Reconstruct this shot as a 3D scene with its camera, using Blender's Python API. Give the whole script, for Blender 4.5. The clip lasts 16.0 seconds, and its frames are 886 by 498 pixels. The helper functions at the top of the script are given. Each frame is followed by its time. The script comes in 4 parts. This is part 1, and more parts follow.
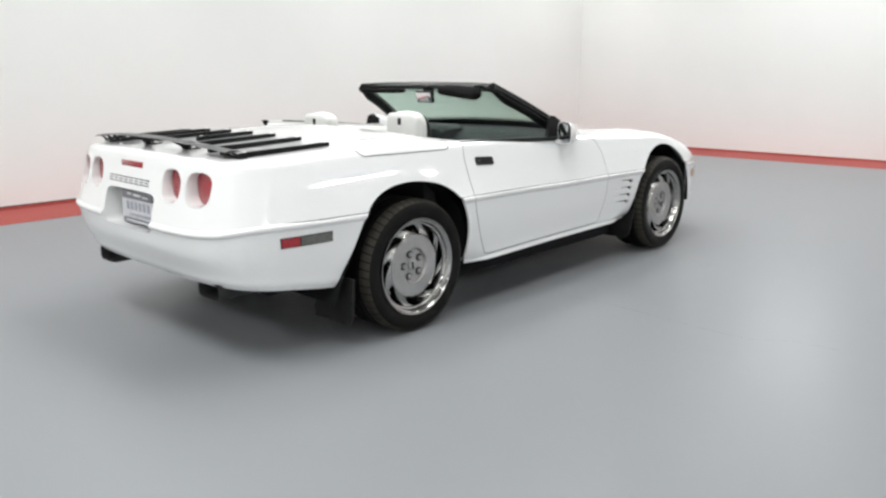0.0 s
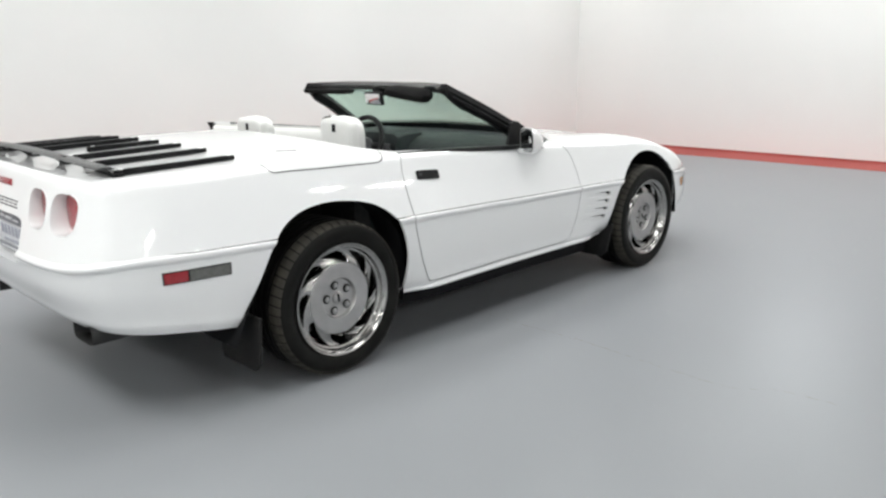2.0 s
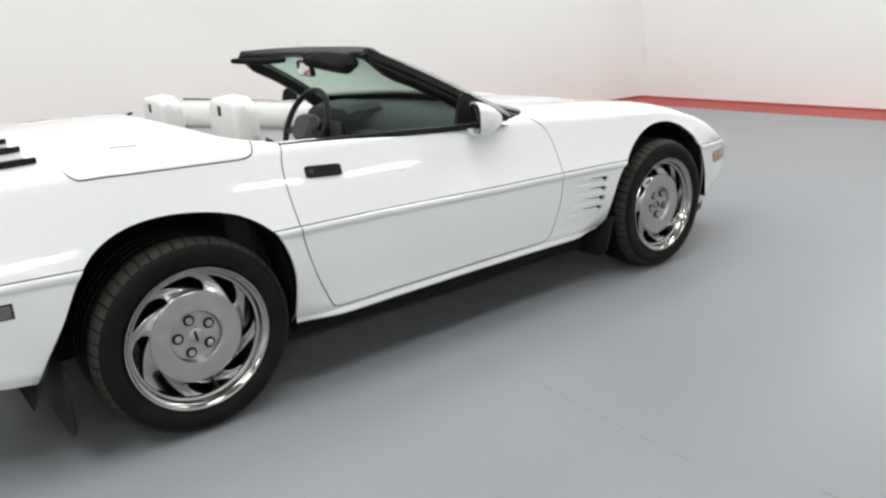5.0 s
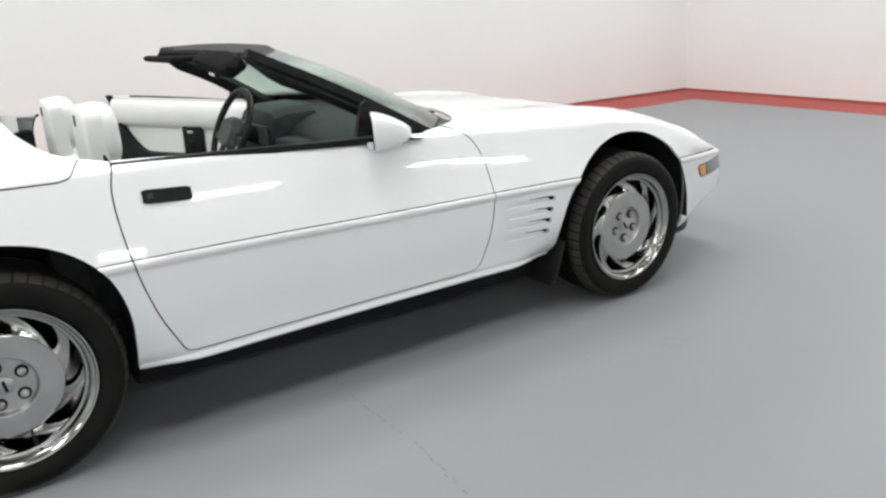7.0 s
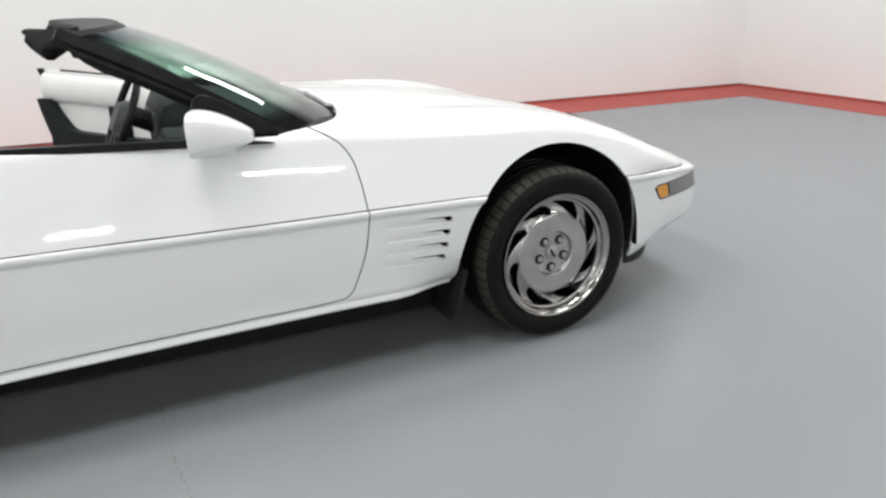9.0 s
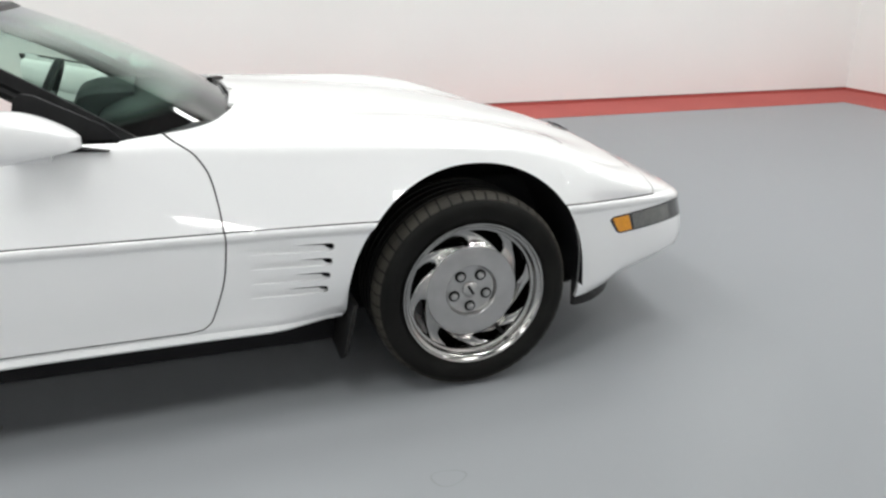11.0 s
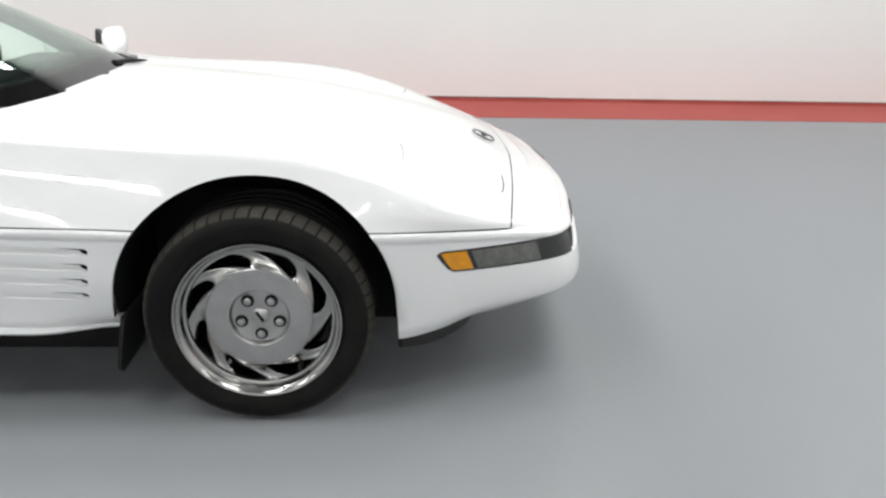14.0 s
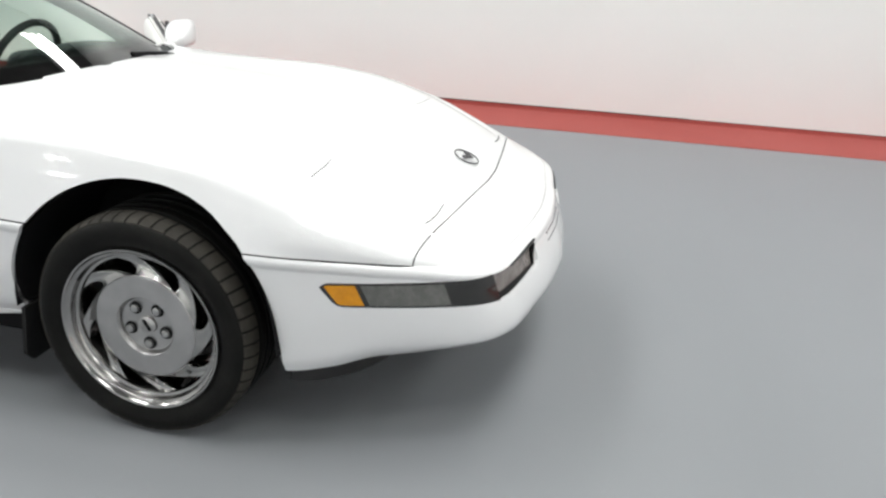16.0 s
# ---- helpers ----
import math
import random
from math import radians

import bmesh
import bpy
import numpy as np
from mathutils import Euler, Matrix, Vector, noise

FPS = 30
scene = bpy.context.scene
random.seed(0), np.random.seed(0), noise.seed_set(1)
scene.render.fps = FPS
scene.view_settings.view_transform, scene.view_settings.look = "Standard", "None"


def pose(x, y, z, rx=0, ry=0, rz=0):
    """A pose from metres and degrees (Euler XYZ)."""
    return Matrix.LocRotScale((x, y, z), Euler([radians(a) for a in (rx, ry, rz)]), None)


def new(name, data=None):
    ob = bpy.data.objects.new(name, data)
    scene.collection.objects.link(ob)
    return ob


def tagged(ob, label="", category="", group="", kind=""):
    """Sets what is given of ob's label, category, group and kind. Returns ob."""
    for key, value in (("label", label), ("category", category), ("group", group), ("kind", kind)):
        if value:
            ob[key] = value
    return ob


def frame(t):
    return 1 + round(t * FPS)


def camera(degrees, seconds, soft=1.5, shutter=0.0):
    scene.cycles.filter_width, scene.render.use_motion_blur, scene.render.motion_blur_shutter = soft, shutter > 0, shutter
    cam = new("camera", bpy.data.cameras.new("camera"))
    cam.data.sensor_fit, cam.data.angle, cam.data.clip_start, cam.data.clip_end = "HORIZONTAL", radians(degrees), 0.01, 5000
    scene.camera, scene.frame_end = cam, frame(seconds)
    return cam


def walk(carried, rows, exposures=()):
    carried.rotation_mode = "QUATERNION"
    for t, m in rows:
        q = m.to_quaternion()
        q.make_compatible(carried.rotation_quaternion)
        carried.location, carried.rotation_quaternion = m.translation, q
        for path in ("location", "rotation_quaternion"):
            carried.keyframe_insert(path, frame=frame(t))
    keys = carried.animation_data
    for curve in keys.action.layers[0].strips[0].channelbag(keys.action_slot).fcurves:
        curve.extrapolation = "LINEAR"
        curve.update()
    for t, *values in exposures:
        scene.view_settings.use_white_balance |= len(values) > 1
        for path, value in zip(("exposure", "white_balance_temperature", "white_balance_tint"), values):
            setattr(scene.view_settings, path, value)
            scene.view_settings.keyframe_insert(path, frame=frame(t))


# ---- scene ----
cam = camera(59.71, 16.0, soft=2.5)
ROWS = [  # seconds, eye in metres, turn in degrees
    (0, -2.5325, -3.4314, 1.2507, 76.903, 0.210, -46.569),
    (0.5, -2.3816, -3.3714, 1.2595, 76.632, -0.294, -47.639),
    (1, -2.2358, -3.2727, 1.2666, 76.602, -0.450, -48.627),
    (1.5, -2.0886, -3.2392, 1.2628, 76.732, -0.224, -48.107),
    (2, -1.8991, -3.2841, 1.2728, 76.479, 0.143, -45.786),
    (2.5, -1.7296, -3.2701, 1.2721, 75.985, 0.414, -44.347),
    (3, -1.5549, -3.2242, 1.2642, 75.254, 0.930, -43.571),
    (3.5, -1.3694, -3.1777, 1.2671, 74.463, 1.324, -42.765),
    (6, -0.4322, -3.1341, 1.2683, 73.082, 2.400, -36.454),
    (6.5, -0.2412, -3.1291, 1.2859, 72.764, 2.212, -35.208),
    (7, -0.0359, -3.1337, 1.2805, 72.622, 2.373, -33.952),
    (7.5, 0.1719, -3.1429, 1.2768, 72.481, 2.345, -32.520),
    (8, 0.4336, -3.2062, 1.2967, 72.034, 2.187, -29.454),
    (8.5, 0.6413, -3.1577, 1.2915, 71.497, 0.990, -28.037),
    (9, 0.8164, -3.0653, 1.2756, 71.222, 0.466, -27.635),
    (11.5, 1.8565, -2.9641, 1.2985, 70.014, -0.788, -15.157),
    (12, 2.0825, -2.9660, 1.3065, 69.960, -1.198, -12.223),
    (12.5, 2.2500, -2.9200, 1.3067, 69.426, -1.483, -10.819),
    (13, 2.4421, -2.8746, 1.3137, 68.850, -1.239, -8.655),
    (13.5, 2.6820, -2.8578, 1.3040, 69.064, -0.925, -4.869),
    (14, 2.8669, -2.8236, 1.3180, 68.631, -1.205, -2.216),
    (14.5, 3.0664, -2.7445, 1.3192, 68.254, -1.310, 1.344),
    (15, 3.2725, -2.6634, 1.3189, 68.509, -1.372, 5.541),
    (15.5, 3.5083, -2.5815, 1.3388, 68.506, -1.566, 10.715),
    (16, 3.6538, -2.4725, 1.3316, 68.395, -2.287, 14.122),
]
walk(cam, [(t, pose(*p)) for t, *p in ROWS])

# ---- world and light ----
world = bpy.data.worlds.new("world")
scene.world = world
world.use_nodes = True
world.node_tree.nodes["Background"].inputs["Color"].default_value = (0.9, 0.93, 1.0, 1)
world.node_tree.nodes["Background"].inputs["Strength"].default_value = 0.05
scene.view_settings.exposure = 0.08

FAR, FRONT, NEAR, BACK, HIGH = 4.30, 9.11, -19.0, -9.0, 4.2  # inner faces of the room


# ---- materials ----
def material(name, color, rough=0.5, metal=0.0, coat=0.0, ior=1.5, spec=0.5):
    m = bpy.data.materials.new(name)
    m.use_nodes = True
    b = m.node_tree.nodes["Principled BSDF"]
    b.inputs["Base Color"].default_value = (*color, 1)
    b.inputs["Roughness"].default_value = rough
    b.inputs["Metallic"].default_value = metal
    b.inputs["Coat Weight"].default_value = coat
    b.inputs["Coat Roughness"].default_value = 0.03
    b.inputs["IOR"].default_value = ior
    b.inputs["Specular IOR Level"].default_value = spec
    return m


def vary(m, color2, scale=3.0, detail=6.0, bump=0.0, bump_scale=80.0, rough2=None, low=0.35, high=0.7):
    """Two scales of variation: a slow drift of colour and gloss, and a fine relief."""
    t = m.node_tree
    b = t.nodes["Principled BSDF"]
    co = t.nodes.new("ShaderNodeTexCoord")
    n = t.nodes.new("ShaderNodeTexNoise")
    n.inputs["Scale"].default_value, n.inputs["Detail"].default_value = scale, detail
    t.links.new(co.outputs["Object"], n.inputs["Vector"])
    ramp = t.nodes.new("ShaderNodeMapRange")
    ramp.inputs["From Min"].default_value, ramp.inputs["From Max"].default_value = low, high
    t.links.new(n.outputs["Fac"], ramp.inputs["Value"])
    mix = t.nodes.new("ShaderNodeMix")
    mix.data_type = "RGBA"
    mix.inputs["A"].default_value = b.inputs["Base Color"].default_value[:]
    mix.inputs["B"].default_value = (*color2, 1)
    t.links.new(ramp.outputs["Result"], mix.inputs["Factor"])
    t.links.new(mix.outputs["Result"], b.inputs["Base Color"])
    if rough2 is not None:
        r = t.nodes.new("ShaderNodeMapRange")
        r.inputs["From Min"].default_value, r.inputs["From Max"].default_value = low, high
        r.inputs["To Min"].default_value, r.inputs["To Max"].default_value = b.inputs["Roughness"].default_value, rough2
        t.links.new(n.outputs["Fac"], r.inputs["Value"])
        t.links.new(r.outputs["Result"], b.inputs["Roughness"])
    if bump:
        n2 = t.nodes.new("ShaderNodeTexNoise")
        n2.inputs["Scale"].default_value, n2.inputs["Detail"].default_value = bump_scale, 4
        t.links.new(co.outputs["Object"], n2.inputs["Vector"])
        bp = t.nodes.new("ShaderNodeBump")
        bp.inputs["Strength"].default_value, bp.inputs["Distance"].default_value = bump, 0.01
        t.links.new(n2.outputs["Fac"], bp.inputs["Height"])
        t.links.new(bp.outputs["Normal"], b.inputs["Normal"])
    return m


PAINT = material("white_paint", (0.80, 0.805, 0.81), 0.28, coat=1.0)
UNDER = material("black_underbody", (0.008, 0.008, 0.009), 0.8, spec=0.15)
TREAD = vary(material("worn_tread_rubber", (0.028, 0.026, 0.022), 0.75, spec=0.25), (0.046, 0.042, 0.034), 14, bump=0.2, bump_scale=180)
RUBBER = vary(material("tyre_rubber", (0.0055, 0.0055, 0.0052), 0.5, spec=0.10), (0.010, 0.0098, 0.009), 9, bump=0.15, bump_scale=200)
ALLOY = vary(material("polished_alloy", (0.36, 0.355, 0.35), 0.12, metal=1.0), (0.46, 0.45, 0.44), 14, rough2=0.22)
BLACK = vary(material("black_trim", (0.007, 0.007, 0.0075), 0.42, spec=0.16), (0.014, 0.014, 0.0145), 14, bump=0.1, bump_scale=300)
FLOOR = vary(material("grey_floor_coating", (0.235, 0.245, 0.260), 0.28, spec=0.075), (0.252, 0.262, 0.275), 0.6, detail=4, bump=0.012, bump_scale=90, rough2=0.34, low=0.1, high=0.95)
RED = vary(material("red_floor_paint", (0.36, 0.080, 0.070), 0.65, spec=0.12), (0.40, 0.095, 0.084), 1.2, bump=0.05, bump_scale=20)
WALL = vary(material("white_wall_paint", (0.80, 0.81, 0.80), 0.6), (0.83, 0.838, 0.828), 0.6, bump=0.05, bump_scale=60)
CEIL = material("lamp_housing_paint", (0.86, 0.86, 0.85), 0.8)
DECKING = vary(material("dark_ceiling_paint", (0.10, 0.10, 0.105), 0.8), (0.13, 0.13, 0.132), 1.5)
LEATHER = vary(material("white_leather", (0.78, 0.78, 0.765), 0.45), (0.735, 0.735, 0.715), 8, bump=0.2, bump_scale=250)


# ---- mesh helpers ----
def obj(name, bm, mat, parent=None, label="", smooth=True, sharp=35):
    me = bpy.data.meshes.new(name)
    bmesh.ops.recalc_face_normals(bm, faces=bm.faces)
    for f in bm.faces:
        f.smooth = smooth
    if smooth:
        for e in bm.edges:
            if len(e.link_faces) == 2 and e.calc_face_angle(0) > radians(sharp):
                e.smooth = False
    bm.to_mesh(me)
    bm.free()
    for m in (mat if isinstance(mat, (list, tuple)) else [mat]):
        me.materials.append(m)
    ob = new(name, me)
    ob.parent = parent
    if label:
        ob["label"] = label
    return ob


def part(name, bm, mat, parent, label="", smooth=True, sharp=35):
    return obj(name, bm, mat, parent, label, smooth, sharp)


def box(lo, hi, bevel=0.0, seg=2, bm=None):
    own = bm is None
    b = bmesh.new()
    c = [(a + d) / 2 for a, d in zip(lo, hi)]
    bmesh.ops.create_cube(b, size=1, matrix=Matrix.Translation(c) @ Matrix.Diagonal((*[d - a for a, d in zip(lo, hi)], 1)))
    if bevel:
        bmesh.ops.bevel(b, geom=b.edges[:], offset=bevel, segments=seg, profile=0.5, affect="EDGES")
    if own:
        return b
    add(bm, b)
    return bm


def add(bm, other):
    me = bpy.data.meshes.new("tmp")
    other.to_mesh(me)
    other.free()
    bm.from_mesh(me)
    bpy.data.meshes.remove(me)


def grid(rows, close=False):
    """A sheet through rows of points of equal length."""
    bm = bmesh.new()
    vs = [[bm.verts.new(p) for p in r] for r in rows]
    n = len(rows[0])
    for a, b in zip(vs[:-1], vs[1:]):
        for i in range(n if close else n - 1):
            bm.faces.new((a[i], a[(i + 1) % n], b[(i + 1) % n], b[i]))
    return bm


def tube(rows, caps=True):
    """A closed tube through loops of points, with flat ends."""
    bm = grid(rows, True)
    bm.verts.ensure_lookup_table()
    n = len(rows[0])
    if caps:
        bm.faces.new([bm.verts[i] for i in range(n)][::-1])
        bm.faces.new([bm.verts[len(rows) * n - n + i] for i in range(n)])
    bmesh.ops.recalc_face_normals(bm, faces=bm.faces)
    return bm


def lathe(profile, steps=64, axis="y"):
    """Turns (radius, along) round the y axis."""
    rows = []
    for i in range(steps):
        a = 2 * math.pi * i / steps
        rows.append([(r * math.cos(a), w, r * math.sin(a)) for r, w in profile])
    rows.append(rows[0])
    bm = grid(rows)
    bmesh.ops.remove_doubles(bm, verts=bm.verts, dist=1e-5)
    return bm


def lathe_z(profile, steps, at):
    """Turns (radius, height) round an upright axis through a place."""
    bm = lathe([(r, h) for r, h in profile], steps)
    for v in bm.verts:
        v.co = (v.co.x + at[0], -v.co.z + at[1], v.co.y + at[2])
    return bm


def spline(pts):
    """A smooth function through (x, value) pairs (monotone cubic)."""
    xs = np.array([p[0] for p in pts], float)
    ys = np.array([p[1] for p in pts], float)
    h = np.diff(xs)
    d = np.diff(ys) / h
    m = np.empty(len(xs))
    m[0], m[-1] = d[0], d[-1]
    for i in range(1, len(xs) - 1):
        m[i] = 0 if d[i - 1] * d[i] <= 0 else 3 * (h[i - 1] + h[i]) / ((2 * h[i] + h[i - 1]) / d[i - 1] + (h[i] + 2 * h[i - 1]) / d[i])

    def f(x):
        x = min(max(x, xs[0]), xs[-1])
        i = min(int(np.searchsorted(xs, x, side="right")) - 1, len(xs) - 2)
        i = max(i, 0)
        t = (x - xs[i]) / h[i]
        return float((1 + 2 * t) * (1 - t) ** 2 * ys[i] + t * (1 - t) ** 2 * h[i] * m[i] + t * t * (3 - 2 * t) * ys[i + 1] + t * t * (t - 1) * h[i] * m[i + 1])
    return f


# ---- room ----
def slab(name, lo, hi, mat, label, category):
    return tagged(obj(name, box(lo, hi), mat, smooth=False), label, category, kind="structure")


slab("floor", (BACK - 0.3, NEAR - 0.3, -0.2), (FRONT + 0.3, FAR + 0.3, 0), FLOOR, "glossy grey coated concrete showroom floor", "floor")
for name, lo, hi in (("wall_far", (BACK - 0.3, FAR), (FRONT + 0.3, FAR + 0.2)), ("wall_front", (FRONT, NEAR - 0.3), (FRONT + 0.2, FAR)),
                     ("wall_near", (BACK - 0.3, NEAR - 0.2), (FRONT + 0.3, NEAR)), ("wall_back", (BACK - 0.2, NEAR), (BACK, FAR))):
    slab(name, (*lo, 0), (*hi, HIGH), WALL, "plain white painted showroom wall", "wall")
slab("ceiling", (BACK - 0.3, NEAR - 0.3, HIGH), (FRONT + 0.3, FAR + 0.3, HIGH + 0.2), DECKING, "plain dark grey painted showroom ceiling", "ceiling")
slab("trim_far", (BACK, FAR - 0.74, 0), (FRONT, FAR, 0.004), RED, "matt red painted stripe on the floor along the wall", "floor stripe")
slab("baseboard_far", (BACK, FAR - 0.006, 0), (FRONT, FAR, 0.034), RED, "low red painted skirting at the wall's foot", "skirting")
slab("baseboard_front", (FRONT - 0.006, NEAR, 0), (FRONT, FAR - 0.006, 0.034), RED, "low red painted skirting at the wall's foot", "skirting")
# black strips that put in the shade under the wall panels' lower edge
slab("gap_shade_1", (BACK, FAR - 0.008, 0.034), (4.14, FAR, 0.0395), UNDER, "dark strip for the shaded gap under a wall panel", "wall gap")
slab("gap_shade_2", (4.14, FAR - 0.008, 0.034), (FRONT - 0.006, FAR, 0.0365), UNDER, "thin dark strip for the shaded gap under a wall panel", "wall gap")
slab("trim_front", (FRONT - 0.74, NEAR, 0), (FRONT, FAR - 0.74, 0.004), RED, "matt red painted stripe on the floor along the wall", "floor stripe")


def ceiling_light(x, y, length, power, width=0.40):
    sx, sy = length, width
    e = new("ceiling_light")
    e.location = (x, y, HIGH - 0.10)
    tagged(e, "long white ceiling strip light, switched on" if width < 0.5 else "broad area light added under the ceiling for soft shadows", "light", group="lights under the ceiling")
    part("housing", box((-sx / 2, -sy / 2, 0.0), (sx / 2, sy / 2, 0.10), 0.01), CEIL, e)
    if width < 0.5:
        for k in (-1, 1):
            part("baffle", box((-sx / 2, k * sy / 6 - 0.012, -0.05), (sx / 2, k * sy / 6 + 0.012, -0.015)), CEIL, e)
    la = bpy.data.lights.new("strip_lamp", "AREA")
    la.shape, la.size, la.size_y, la.energy, la.color = "RECTANGLE", sx, sy, power, (0.988, 1.0, 0.978)
    lo = new("strip_lamp", la)
    lo.parent = e
    lo.location = (0, 0, -0.01)
    return e


# the three broad rows are added to light the car from above with soft shadows
for ly, power, width in ((3.60, (36, 34, 40, 43, 42), 0.40), (0.75, (58, 39, 37, 36, 33), 1.0), (-0.75, (66, 46, 43, 43, 39), 1.0), (-2.4, (76, 63, 40, 37, 30), 1.0)):
    for lx, watts in zip((-6.2, -2.7, 0.75, 4.2, 7.65), power):
        ceiling_light(lx, ly, 1.25, watts, width)
# the rows at -14.5 and -17 are added fill for the car's near side
for ly, power, length, places in ((-8.35, 140, 1.25, (7.5, 4.25, -1.8, -5.0)), (-11.1, 72, 0.95, (2.2, -0.8, -3.8)), (-14.5, 105, 1.25, (7.0, 3.5, 0.0, -3.5, -7.0)),
                                  (-17.0, 105, 1.25, (7.0, 3.5, 0.0, -3.5, -7.0))):
    for lx in places:
        ceiling_light(lx, ly, length, power)


# a flat light high on the front wall
e = new("wall_light")
e.location = (FRONT, 0.36, 3.02)
tagged(e, "flat white light panel mounted high on the wall", "light")
part("housing", box((-0.08, -0.75, -0.32), (0.0, 0.75, 0.32), 0.01), CEIL, e)
la = bpy.data.lights.new("panel_lamp", "AREA")
la.shape, la.size, la.size_y, la.energy, la.color = "RECTANGLE", 0.60, 1.30, 24, (0.95, 0.98, 1.0)
lo = new("panel_lamp", la)
lo.parent = e
lo.location, lo.rotation_euler = (-0.09, 0, 0), (0, radians(90), 0)

# worn joint in the coating: a broken line of small dark chips, and a faint ring
CHIP = vary(material("chipped_coating", (0.155, 0.142, 0.115), 0.7), (0.20, 0.19, 0.165), 40)
RINGMARK = material("ring_stain", (0.17, 0.175, 0.18), 0.5)
rng = random.Random(4)
bm = bmesh.new()
line = [(1.02, -0.63), (1.005, -1.0), (1.02, -1.35), (0.985, -1.75), (0.97, -2.09), (1.03, -2.17), (1.09, -2.25), (1.10, -2.36), (1.11, -2.48)]
for (xa, ya), (xb, yb) in zip(line[:-1], line[1:]):
    n = max(int(math.hypot(xb - xa, yb - ya) / 0.022), 1)
    for k in range(n):
        if rng.random() < 0.18:
            continue
        f = (k + rng.random()) / n
        cx, cy = xa + (xb - xa) * f + rng.gauss(0, 0.0022), ya + (yb - ya) * f
        w, l, a0 = rng.uniform(0.0012, 0.0029), rng.uniform(0.006, 0.017), rng.uniform(0, 1)
        vs = []
        for q in range(7):
            a = a0 + 2 * math.pi * q / 7
            vs.append(bm.verts.new((cx + w * math.cos(a) * rng.uniform(0.7, 1.2), cy + l * math.sin(a), 0.0006)))
        bm.faces.new(vs)
tagged(obj("floor_chips", bm, CHIP, smooth=False), "broken line of small brown chips in the floor coating", "floor marks", kind="stuff")
rows = []
for k in range(41):
    a = 2 * math.pi * k / 40
    r = 0.048 + 0.004 * math.sin(3 * a + 1)
    w = 0.0012 + 0.0010 * (0.5 + 0.5 * math.sin(2 * a + 0.6))
    rows.append([(2.205 + (r - w) * math.cos(a), -1.31 + 0.7 * (r - w) * math.sin(a), 0.0005), (2.205 + (r + w) * math.cos(a), -1.31 + 0.7 * (r + w) * math.sin(a), 0.0005)])
tagged(obj("ring_stain", grid(rows), RINGMARK, smooth=False), "faint dark ring mark on the grey floor", "floor mark", kind="structure")

from mathutils.bvhtree import BVHTree
from mathutils.interpolate import poly_3d_calc

# ---- the car: lines along its length (x from the rear axle forwards, z from the floor) ----
AXLE, WHEEL_R, WHEEL_Y = 2.443, 0.326, 0.735
half_width = spline([(-1.05, 0.815), (-0.75, 0.83), (-0.5, 0.845), (-0.2, 0.875), (0.1, 0.90), (0.4, 0.902), (0.8, 0.885), (1.3, 0.866), (1.7, 0.86),
                     (2.0, 0.865), (2.3, 0.878), (2.6, 0.872), (2.9, 0.85), (3.5, 0.84)])
belt_z = spline([(-1.05, 0.603), (-0.98, 0.613), (-0.87, 0.632), (-0.77, 0.637), (-0.5, 0.632), (-0.25, 0.632), (0.37, 0.632), (0.834, 0.623), (1.15, 0.613), (1.5, 0.606), (2.09, 0.600), (2.775, 0.589), (3.16, 0.561), (3.3, 0.542), (3.5, 0.515)])
shoulder_z = spline([(-1.05, 0.880), (-0.5, 0.90), (0, 0.912), (0.35, 0.905), (0.8, 0.892), (1.2, 0.874), (1.5, 0.862), (1.8, 0.842), (2.08, 0.827), (2.35, 0.816),
                     (2.55, 0.796), (2.8, 0.733), (3.02, 0.650), (3.13, 0.609), (3.24, 0.577), (3.35, 0.541), (3.5, 0.530)])
centre_z = spline([(-1.05, 0.900), (-0.5, 0.925), (0, 0.945), (0.3, 0.95), (1.5, 0.893), (1.8, 0.875), (2.0, 0.865), (2.3, 0.846), (2.6, 0.803), (2.74, 0.775),
                   (2.9, 0.738), (3.13, 0.668), (3.229, 0.617), (3.33, 0.577), (3.42, 0.558), (3.5, 0.538)])
bottom_z = spline([(-1.05, 0.372), (-0.9, 0.356), (-0.7, 0.338), (-0.43, 0.304), (0.0, 0.28), (0.35, 0.267), (2.0, 0.267), (2.4, 0.257), (2.85, 0.238), (2.95, 0.250), (3.08, 0.280), (3.2, 0.281), (3.5, 0.270)])


# the nose seen from above, from the wing round the corner of the bumper to the middle
NOSE = [(2.74, 0.853), (2.85, 0.838), (2.944, 0.812), (3.051, 0.776), (3.169, 0.728), (3.271, 0.676), (3.337, 0.622), (3.381, 0.540), (3.401, 0.448), (3.416, 0.345), (3.438, 0.19), (3.450, 0.0)]


def smooth_rows(keys, steps):
    """Catmull-Rom through rows of points."""
    out = []
    ks = [np.array(k) for k in keys]
    for i in range(len(ks) - 1):
        p0, p1, p2, p3 = ks[max(i - 1, 0)], ks[i], ks[i + 1], ks[min(i + 2, len(ks) - 1)]
        for j in range(steps):
            t = j / steps
            out.append(0.5 * (2 * p1 + (p2 - p0) * t + (2 * p0 - 5 * p1 + 4 * p2 - p3) * t * t + (3 * p1 - p0 - 3 * p2 + p3) * t ** 3))
    out.append(ks[-1])
    return [[tuple(v) for v in r] for r in out]


